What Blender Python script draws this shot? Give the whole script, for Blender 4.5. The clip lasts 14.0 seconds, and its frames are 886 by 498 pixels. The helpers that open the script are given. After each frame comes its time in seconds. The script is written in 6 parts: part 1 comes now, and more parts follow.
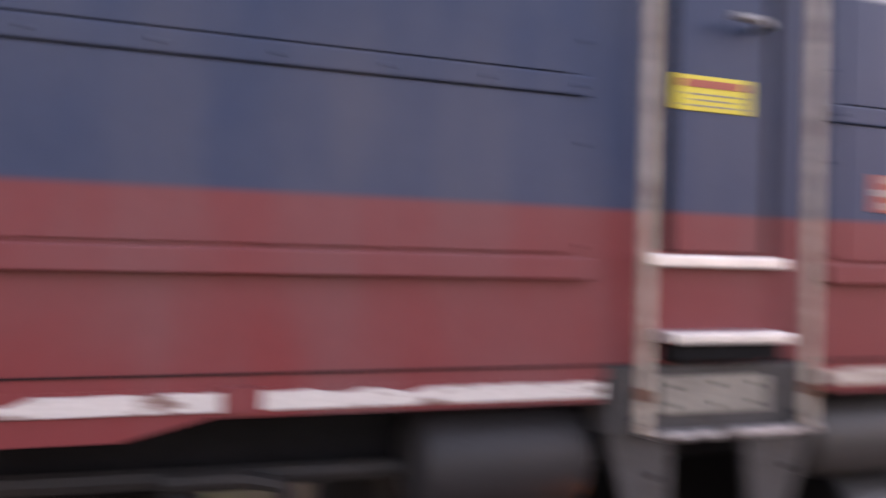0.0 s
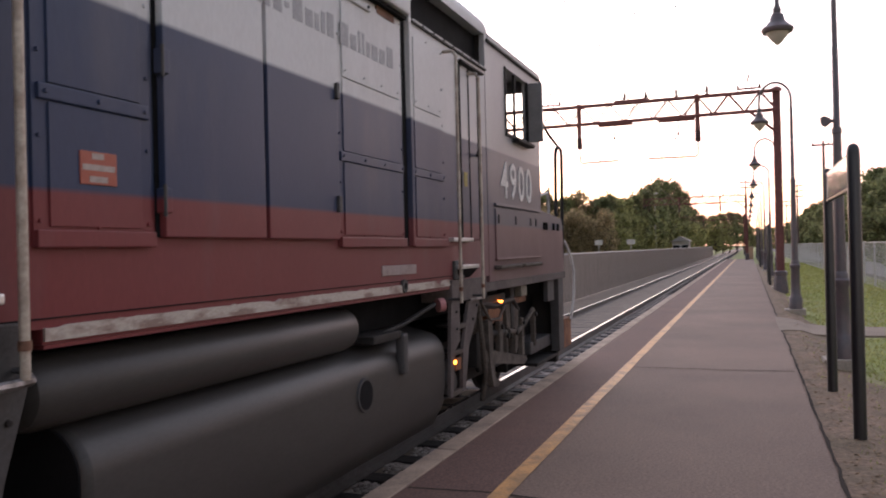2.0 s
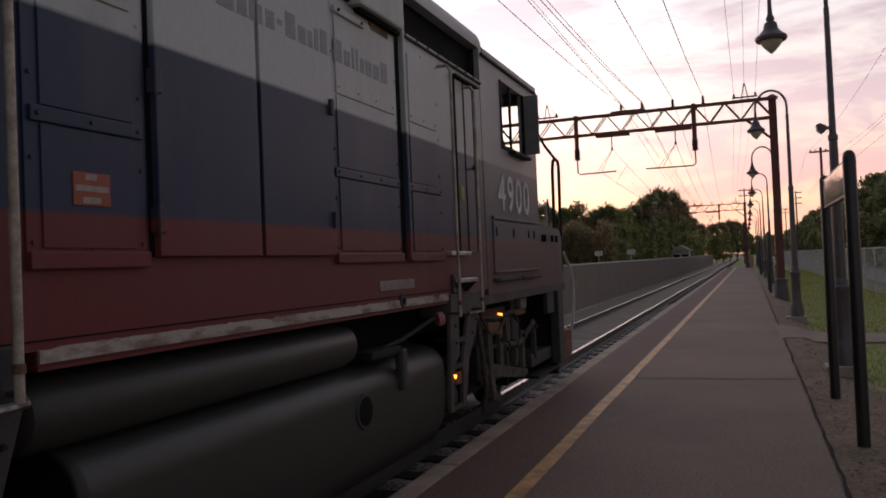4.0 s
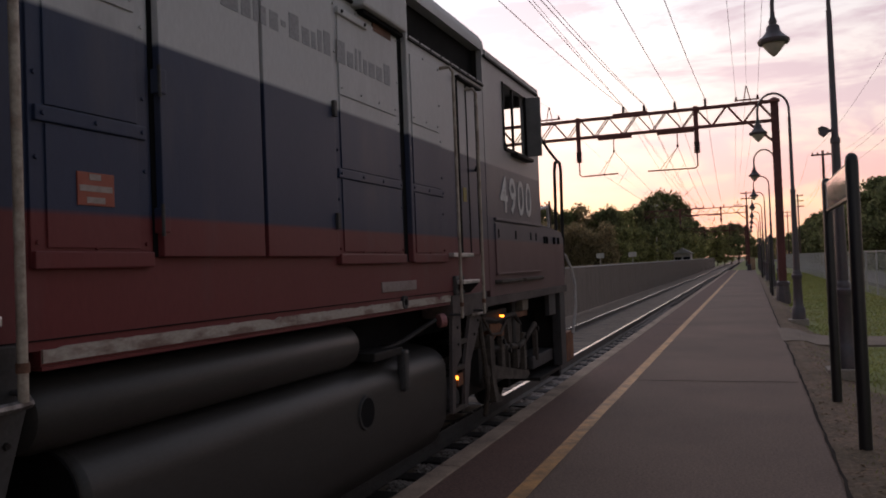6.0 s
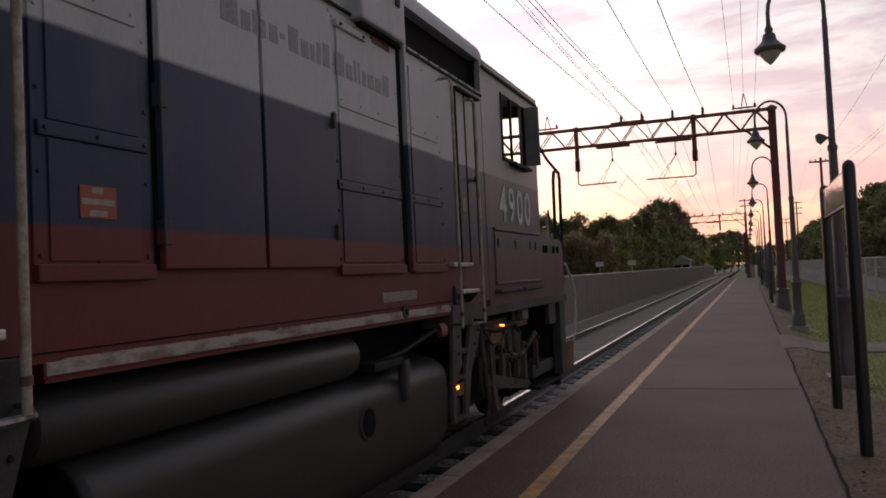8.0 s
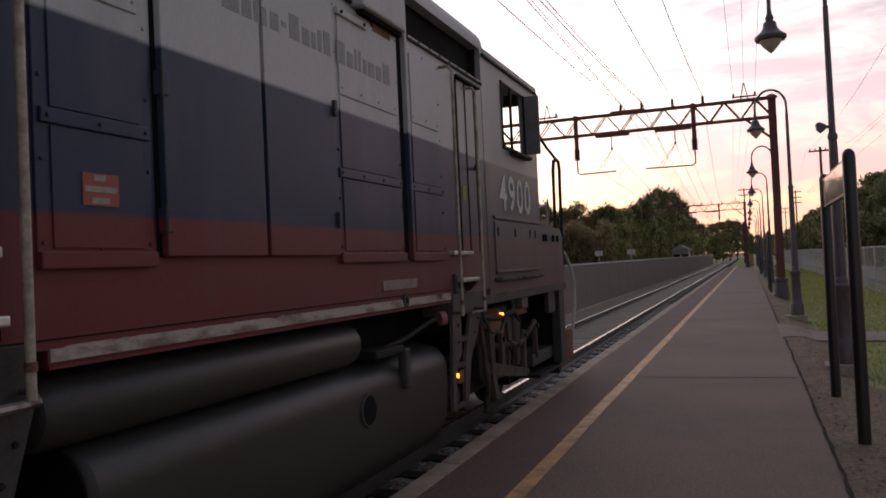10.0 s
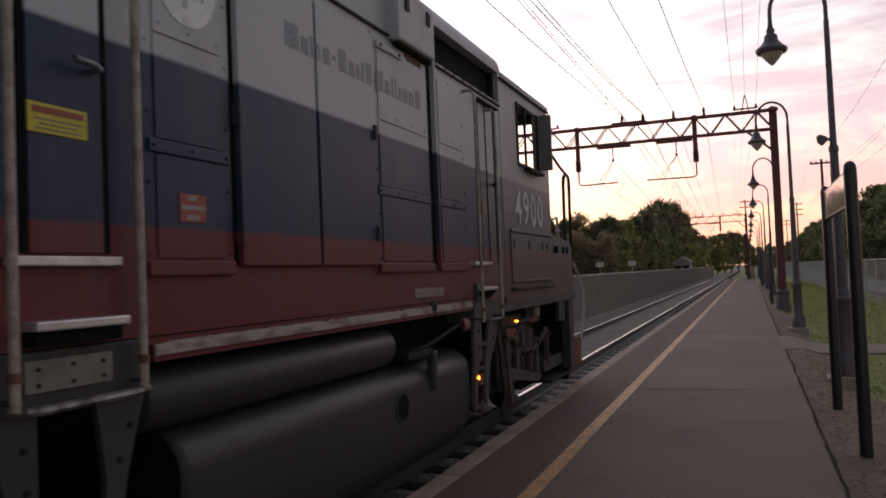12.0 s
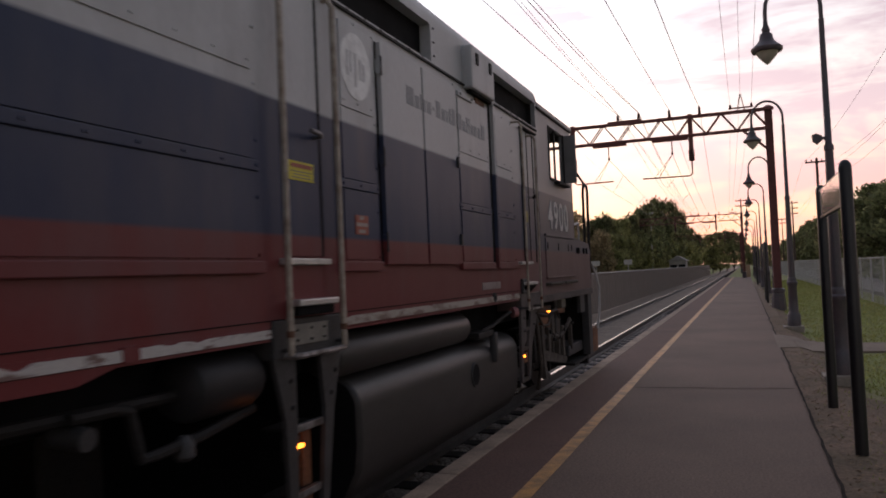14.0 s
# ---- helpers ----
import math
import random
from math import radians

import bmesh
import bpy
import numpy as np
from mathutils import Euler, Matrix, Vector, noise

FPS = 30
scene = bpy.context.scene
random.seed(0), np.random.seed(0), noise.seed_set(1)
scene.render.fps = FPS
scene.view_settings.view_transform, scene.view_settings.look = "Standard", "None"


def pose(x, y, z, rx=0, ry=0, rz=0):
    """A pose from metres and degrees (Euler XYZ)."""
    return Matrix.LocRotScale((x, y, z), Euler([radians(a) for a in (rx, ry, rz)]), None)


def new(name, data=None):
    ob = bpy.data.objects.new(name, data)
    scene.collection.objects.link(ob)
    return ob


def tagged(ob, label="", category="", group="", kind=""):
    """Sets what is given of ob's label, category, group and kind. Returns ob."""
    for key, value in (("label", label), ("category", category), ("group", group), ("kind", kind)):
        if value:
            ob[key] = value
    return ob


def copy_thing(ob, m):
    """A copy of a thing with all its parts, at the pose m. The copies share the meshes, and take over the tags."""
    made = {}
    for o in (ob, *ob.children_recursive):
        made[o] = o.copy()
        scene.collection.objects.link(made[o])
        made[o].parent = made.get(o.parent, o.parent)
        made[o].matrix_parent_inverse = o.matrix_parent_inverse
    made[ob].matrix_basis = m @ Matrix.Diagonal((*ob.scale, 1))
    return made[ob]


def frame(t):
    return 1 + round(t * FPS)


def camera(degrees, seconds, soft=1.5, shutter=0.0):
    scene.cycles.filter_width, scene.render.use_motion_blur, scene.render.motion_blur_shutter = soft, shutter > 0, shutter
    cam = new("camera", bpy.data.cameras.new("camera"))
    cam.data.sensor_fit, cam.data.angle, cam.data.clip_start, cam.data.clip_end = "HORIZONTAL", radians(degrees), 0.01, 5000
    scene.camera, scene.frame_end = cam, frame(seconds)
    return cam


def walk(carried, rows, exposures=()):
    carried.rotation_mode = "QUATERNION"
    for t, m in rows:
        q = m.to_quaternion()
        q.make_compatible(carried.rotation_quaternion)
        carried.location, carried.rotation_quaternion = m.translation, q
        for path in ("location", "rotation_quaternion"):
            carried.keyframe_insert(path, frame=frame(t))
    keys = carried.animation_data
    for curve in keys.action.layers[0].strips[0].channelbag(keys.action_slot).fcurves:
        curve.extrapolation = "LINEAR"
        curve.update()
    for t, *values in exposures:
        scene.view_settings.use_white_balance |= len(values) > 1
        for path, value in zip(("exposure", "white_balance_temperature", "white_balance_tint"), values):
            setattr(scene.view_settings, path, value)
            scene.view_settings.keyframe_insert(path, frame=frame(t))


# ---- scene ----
cam = camera(57.6, 14.0, soft=1.8, shutter=1.0)
# seconds, eye, yaw from the track's line, pitch, roll
ROWS = [
    (0.0, -0.288, 0.088, 1.713, 70.29, 0.55, -1.49),
    (0.5, -0.226, 0.056, 1.677, 48.15, -1.63, -0.31),
    (1.0, -0.168, -0.017, 1.638, 33.32, -0.37, 0.36),
    (1.5, -0.060, -0.013, 1.604, 23.88, 0.02, 1.13),
    (2.0, -0.011, 0.013, 1.605, 20.73, 0.23, 1.39),
    (2.5, -0.001, 0.027, 1.611, 20.39, 1.22, 2.29),
    (3.0, 0.006, 0.030, 1.611, 20.51, 1.22, 2.43),
    (5.5, 0.001, 0.025, 1.602, 21.16, 1.25, 2.40),
    (6.0, 0.001, 0.022, 1.605, 20.86, 1.33, 2.25),
    (6.5, -0.000, 0.015, 1.608, 20.53, 1.37, 2.60),
    (7.0, 0.007, 0.002, 1.606, 20.60, 2.00, 2.54),
    (7.5, 0.005, 0.002, 1.607, 20.73, 2.03, 2.33),
    (8.0, 0.006, 0.000, 1.606, 20.83, 2.02, 2.70),
    (10.5, 0.000, 0.000, 1.600, 20.68, 1.16, 2.57),
    (11.0, 0.000, 0.000, 1.600, 20.54, 1.36, 2.42),
    (11.5, 0.000, 0.000, 1.600, 20.43, 1.62, 2.26),
    (12.0, 0.000, 0.000, 1.600, 20.83, 2.00, 2.41),
    (12.5, 0.000, 0.000, 1.600, 20.71, 2.26, 2.49),
    (13.0, 0.000, 0.000, 1.600, 20.67, 2.21, 2.57),
    (13.5, 0.000, 0.000, 1.600, 20.68, 2.03, 2.70),
    (14.0, 0.000, 0.000, 1.600, 20.56, 1.93, 2.50),
]
# seconds, metres that the locomotive has rolled
ROLL = [(0.0, 0.0), (8.5, 0.0), (9.4, 0.006), (10.5, 0.058), (11.0, 0.17), (11.5, 0.344), (12.0, 0.574), (12.5, 0.874), (13.0, 1.278), (13.5, 1.779), (14.0, 2.379)]
EXPOSURES = [(0.0, 2.08, 6350, 18), (0.5, 2.28, 6370, 18), (1.0, 2.15, 6400, 18), (1.5, 1.35, 6450, 15), (2.0, 0.75, 6500, 12), (2.5, -0.1, 6550, 11), (3.0, -0.70, 6550, 11), (3.3, -0.78, 6550, 11), (8.2, -0.76, 6540, 11), (10.5, -0.52, 6500, 11), (12.0, -0.60, 6500, 11), (14.0, -0.62, 6500, 11)]
walk(cam, [(t, pose(x, y, z, 90 + pitch, roll, yaw)) for t, x, y, z, yaw, pitch, roll in ROWS], EXPOSURES)


# ---- world: sunset sky with streaked clouds ----
def build_world():
    world = bpy.data.worlds.new("sunset_sky")
    scene.world = world
    world.use_nodes = True
    nt = world.node_tree
    n, l = nt.nodes, nt.links
    n.clear()
    out = n.new("ShaderNodeOutputWorld")
    bg = n.new("ShaderNodeBackground")
    co = n.new("ShaderNodeTexCoord")
    sep = n.new("ShaderNodeSeparateXYZ")
    l.new(co.outputs["Generated"], sep.inputs[0])
    # base colour by height over the horizon
    ramp = n.new("ShaderNodeValToRGB")
    cr = ramp.color_ramp
    stops = [(0.0, (0.95, 0.54, 0.38)), (0.045, (1.0, 0.70, 0.46)), (0.10, (1.0, 0.75, 0.60)), (0.18, (0.94, 0.80, 0.75)),
             (0.34, (0.76, 0.76, 0.82)), (0.65, (0.43, 0.48, 0.60)), (1.0, (0.33, 0.39, 0.53))]
    cr.elements[0].position, cr.elements[1].position = stops[0][0], stops[-1][0]
    cr.elements[0].color, cr.elements[1].color = (*stops[0][1], 1), (*stops[-1][1], 1)
    for p, c in stops[1:-1]:
        cr.elements.new(p).color = (*c, 1)
    l.new(sep.outputs["Z"], ramp.inputs[0])
    # streaks: noise over the direction, drawn out along the horizon
    mp = n.new("ShaderNodeMapping")
    mp.inputs["Scale"].default_value = (1.7, 1.0, 7.5)
    mp.inputs["Rotation"].default_value = (0.10, 0.26, 0.3)
    l.new(co.outputs["Generated"], mp.inputs[0])
    nz = n.new("ShaderNodeTexNoise")
    nz.inputs["Scale"].default_value, nz.inputs["Detail"].default_value, nz.inputs["Roughness"].default_value = 2.4, 10, 0.66
    nz.inputs["Distortion"].default_value = 0.4
    l.new(mp.outputs[0], nz.inputs["Vector"])
    cl = n.new("ShaderNodeValToRGB")
    cl.color_ramp.elements[0].position, cl.color_ramp.elements[1].position = 0.44, 0.56
    l.new(nz.outputs[0], cl.inputs[0])
    # cloud colour: rose low, lilac grey high
    cc = n.new("ShaderNodeValToRGB")
    cc.color_ramp.elements[0].position, cc.color_ramp.elements[1].position = 0.04, 0.40
    cc.color_ramp.elements[0].color, cc.color_ramp.elements[1].color = (0.94, 0.47, 0.45, 1), (0.50, 0.43, 0.49, 1)
    cc.color_ramp.elements.new(0.15).color = (0.72, 0.54, 0.59, 1)
    l.new(sep.outputs["Z"], cc.inputs[0])
    mix = n.new("ShaderNodeMix")
    mix.data_type = "RGBA"
    fac = n.new("ShaderNodeMath")
    fac.operation = "MULTIPLY"
    fac.inputs[1].default_value = 0.92
    l.new(fac.outputs[0], mix.inputs["Factor"])
    l.new(ramp.outputs[0], mix.inputs["A"])
    l.new(cc.outputs[0], mix.inputs["B"])
    # brighter towards the sunken sun, darker on the far side
    dot = n.new("ShaderNodeVectorMath")
    dot.operation = "DOT_PRODUCT"
    sd = Vector((math.sin(radians(-23)), math.cos(radians(-23)), 0.17)).normalized()
    dot.inputs[1].default_value = sd
    l.new(co.outputs["Generated"], dot.inputs[0])
    gl = n.new("ShaderNodeMapRange")
    gl.interpolation_type = "SMOOTHSTEP"
    gl.inputs["From Min"].default_value, gl.inputs["From Max"].default_value = -0.2, 1.0
    gl.inputs["To Min"].default_value, gl.inputs["To Max"].default_value = 0.60, 1.75
    l.new(dot.outputs["Value"], gl.inputs["Value"])
    glow = n.new("ShaderNodeMath")
    glow.operation = "POWER"
    glow.use_clamp = True
    l.new(dot.outputs["Value"], glow.inputs[0])
    glow.inputs[1].default_value = 14.0
    # the clouds thin out in the glare
    thin = n.new("ShaderNodeMapRange")
    thin.inputs["From Min"].default_value, thin.inputs["From Max"].default_value = 0.25, 0.95
    thin.inputs["To Min"].default_value, thin.inputs["To Max"].default_value = 1.0, 0.55
    l.new(glow.outputs[0], thin.inputs["Value"])
    veil = n.new("ShaderNodeMath")
    veil.operation = "MULTIPLY"
    l.new(cl.outputs[0], veil.inputs[0])
    l.new(thin.outputs[0], veil.inputs[1])
    l.new(veil.outputs[0], fac.inputs[0])
    ga = n.new("ShaderNodeMath")
    ga.operation = "MULTIPLY_ADD"
    ga.inputs[1].default_value = 0.95
    l.new(glow.outputs[0], ga.inputs[0])
    l.new(gl.outputs[0], ga.inputs[2])
    mul = n.new("ShaderNodeVectorMath")
    mul.operation = "SCALE"
    l.new(mix.outputs["Result"], mul.inputs[0])
    l.new(ga.outputs[0], mul.inputs["Scale"])
    # clear-air light of the low sun under the clouds
    sky = n.new("ShaderNodeTexSky")
    sky.sky_type, sky.sun_disc = "NISHITA", False
    sky.sun_elevation, sky.sun_rotation = radians(1.0), radians(-16)
    sk = n.new("ShaderNodeVectorMath")
    sk.operation = "SCALE"
    sk.inputs["Scale"].default_value = 0.05
    l.new(sky.outputs[0], sk.inputs[0])
    add = n.new("ShaderNodeVectorMath")
    add.operation = "ADD"
    l.new(mul.outputs[0], add.inputs[0])
    l.new(sk.outputs[0], add.inputs[1])
    # cooler dusk on the side away from the sunset
    far = n.new("ShaderNodeMapRange")
    far.inputs["From Min"].default_value, far.inputs["From Max"].default_value = -0.4, 0.7
    l.new(dot.outputs["Value"], far.inputs["Value"])
    cool = n.new("ShaderNodeMix")
    cool.data_type = "RGBA"
    cool.inputs["A"].default_value, cool.inputs["B"].default_value = (0.84, 1.0, 1.10, 1), (1, 1, 1, 1)
    l.new(far.outputs[0], cool.inputs["Factor"])
    tint = n.new("ShaderNodeVectorMath")
    tint.operation = "MULTIPLY"
    l.new(add.outputs[0], tint.inputs[0])
    l.new(cool.outputs["Result"], tint.inputs[1])
    l.new(tint.outputs[0], bg.inputs["Color"])
    bg.inputs["Strength"].default_value = 1.0
    l.new(bg.outputs[0], out.inputs["Surface"])


build_world()


# ---- materials ----
def mat(name, color, rough=0.7, metal=0.0, vary=0.25, scale=3.0, fine=40.0, bump=0.15, second=None, amount=0.5, stretch=(1, 1, 1), spread=(0.42, 0.62), island=0.0, emit=0.0, coat=0.0, spec=0.5, gloss_vary=0.12):
    m = bpy.data.materials.new(name)
    m.use_nodes = True
    nt = m.node_tree
    n, l = nt.nodes, nt.links
    b = n["Principled BSDF"]
    co = n.new("ShaderNodeTexCoord")
    mp = n.new("ShaderNodeMapping")
    mp.inputs["Scale"].default_value = stretch
    l.new(co.outputs["Object"], mp.inputs[0])
    big, small = n.new("ShaderNodeTexNoise"), n.new("ShaderNodeTexNoise")
    for t, s, d in ((big, scale, 5), (small, fine, 4)):
        t.inputs["Scale"].default_value, t.inputs["Detail"].default_value, t.inputs["Roughness"].default_value = s, d, 0.6
        l.new(mp.outputs[0], t.inputs["Vector"])
    rp = n.new("ShaderNodeValToRGB")
    rp.color_ramp.elements[0].position, rp.color_ramp.elements[1].position = spread
    l.new(big.outputs[0], rp.inputs[0])
    base = n.new("ShaderNodeMix")
    base.data_type = "RGBA"
    sec = second or tuple(c * 0.6 for c in color)
    base.inputs["A"].default_value, base.inputs["B"].default_value = (*color, 1), (*sec, 1)
    am = n.new("ShaderNodeMath")
    am.operation = "MULTIPLY"
    am.inputs[1].default_value = amount
    l.new(rp.outputs[0], am.inputs[0])
    l.new(am.outputs[0], base.inputs["Factor"])
    hv = n.new("ShaderNodeHueSaturation")
    mr = n.new("ShaderNodeMapRange")
    mr.inputs["From Min"].default_value, mr.inputs["From Max"].default_value = 0.3, 0.7
    mr.inputs["To Min"].default_value, mr.inputs["To Max"].default_value = 1 - vary, 1 + vary
    l.new(small.outputs[0], mr.inputs["Value"])
    l.new(base.outputs["Result"], hv.inputs["Color"])
    val = mr.outputs[0]
    if island:
        geo = n.new("ShaderNodeNewGeometry")
        ir = n.new("ShaderNodeMapRange")
        ir.inputs["To Min"].default_value, ir.inputs["To Max"].default_value = 1 - island, 1 + island
        l.new(geo.outputs["Random Per Island"], ir.inputs["Value"])
        mm = n.new("ShaderNodeMath")
        mm.operation = "MULTIPLY"
        l.new(val, mm.inputs[0])
        l.new(ir.outputs[0], mm.inputs[1])
        val = mm.outputs[0]
    l.new(val, hv.inputs["Value"])
    l.new(hv.outputs[0], b.inputs["Base Color"])
    rr = n.new("ShaderNodeMapRange")
    rr.inputs["To Min"].default_value, rr.inputs["To Max"].default_value = max(0.03, rough - gloss_vary), min(1, rough + gloss_vary)
    l.new(big.outputs[0], rr.inputs["Value"])
    l.new(rr.outputs[0], b.inputs["Roughness"])
    b.inputs["Metallic"].default_value = metal
    b.inputs["Coat Weight"].default_value = coat
    b.inputs["Specular IOR Level"].default_value = spec
    if bump:
        bp = n.new("ShaderNodeBump")
        bp.inputs["Strength"].default_value, bp.inputs["Distance"].default_value = bump, 0.01
        l.new(small.outputs[0], bp.inputs["Height"])
        l.new(bp.outputs[0], b.inputs["Normal"])
    if emit:
        b.inputs["Emission Color"].default_value = (*color, 1)
        b.inputs["Emission Strength"].default_value = emit
    return m


def livery(name):
    """Three painted bands by height on the locomotive, with road dust that thickens towards the cab."""
    m = mat(name, (0.5, 0.5, 0.5), rough=0.42, vary=0.06, scale=1.3, fine=60, bump=0.03, stretch=(1, 1, 0.35))
    n, l = m.node_tree.nodes, m.node_tree.links
    b = n["Principled BSDF"]
    co = n.new("ShaderNodeTexCoord")
    sep = n.new("ShaderNodeSeparateXYZ")
    l.new(co.outputs["Object"], sep.inputs[0])

    def step(value, src, soft=0.012):
        r = n.new("ShaderNodeMapRange")
        r.inputs["From Min"].default_value, r.inputs["From Max"].default_value = value - soft, value + soft
        l.new(src, r.inputs["Value"])
        return r.outputs[0]

    def blend(f, a, c):
        x = n.new("ShaderNodeMix")
        x.data_type = "RGBA"
        l.new(f, x.inputs["Factor"])
        for v, k in ((a, "A"), (c, "B")):
            if isinstance(v, tuple):
                x.inputs[k].default_value = (*v, 1)
            else:
                l.new(v, x.inputs[k])
        return x.outputs["Result"]

    b.inputs["Specular IOR Level"].default_value = 0.21
    paint = blend(step(RED_TOP - BASE[2], sep.outputs["Z"]), RED, BLUE)
    paint = blend(step(BLUE_TOP - BASE[2], sep.outputs["Z"]), paint, GREY)
    # rain streaks and dust
    mp = n.new("ShaderNodeMapping")
    mp.inputs["Scale"].default_value = (1, 2.2, 0.6)
    l.new(co.outputs["Object"], mp.inputs[0])
    st = n.new("ShaderNodeTexNoise")
    st.inputs["Scale"].default_value, st.inputs["Detail"].default_value = 1.6, 6
    l.new(mp.outputs[0], st.inputs["Vector"])
    cloud = n.new("ShaderNodeTexNoise")
    cloud.inputs["Scale"].default_value, cloud.inputs["Detail"].default_value = 1.0, 6
    l.new(co.outputs["Object"], cloud.inputs["Vector"])
    ad = n.new("ShaderNodeMath")
    ad.operation = "ADD"
    l.new(st.outputs[0], ad.inputs[0])
    l.new(cloud.outputs[0], ad.inputs[1])
    dust = n.new("ShaderNodeMapRange")
    dust.inputs["From Min"].default_value, dust.inputs["From Max"].default_value = 0.86, 1.3
    dust.inputs["To Min"].default_value, dust.inputs["To Max"].default_value = 0.0, 0.34
    l.new(ad.outputs[0], dust.inputs["Value"])
    far = n.new("ShaderNodeMapRange")
    far.inputs["From Min"].default_value, far.inputs["From Max"].default_value = 6.0 - BASE[1], 8.0 - BASE[1]
    far.inputs["To Min"].default_value, far.inputs["To Max"].default_value = 0.0, 0.64
    l.new(sep.outputs["Y"], far.inputs["Value"])
    # a lighter film of dust over the whole side, thin at the rear
    film = n.new("ShaderNodeMapRange")
    film.inputs["From Min"].default_value, film.inputs["From Max"].default_value = 1.5 - BASE[1], 7.0 - BASE[1]
    film.inputs["To Min"].default_value, film.inputs["To Max"].default_value = 0.0, 0.20
    l.new(sep.outputs["Y"], film.inputs["Value"])
    haze = n.new("ShaderNodeMath")
    haze.operation = "MAXIMUM"
    l.new(film.outputs[0], haze.inputs[0])
    l.new(far.outputs[0], haze.inputs[1])
    mx = n.new("ShaderNodeMath")
    mx.operation = "MAXIMUM"
    l.new(dust.outputs[0], mx.inputs[0])
    l.new(haze.outputs[0], mx.inputs[1])
    paint = blend(mx.outputs[0], paint, (0.138, 0.124, 0.129))
    hv = next(x for x in n if x.bl_idname == "ShaderNodeHueSaturation")
    l.new(paint, hv.inputs["Color"])
    # the sheets are slightly buckled
    wave = n.new("ShaderNodeTexNoise")
    wave.inputs["Scale"].default_value, wave.inputs["Detail"].default_value = 1.5, 2
    l.new(co.outputs["Object"], wave.inputs["Vector"])
    buckle = n.new("ShaderNodeBump")
    buckle.inputs["Strength"].default_value, buckle.inputs["Distance"].default_value = 0.35, 0.022
    l.new(wave.outputs[0], buckle.inputs["Height"])
    fine = next(x for x in n if x.bl_idname == "ShaderNodeBump")
    l.new(buckle.outputs[0], fine.inputs["Normal"])
    return m


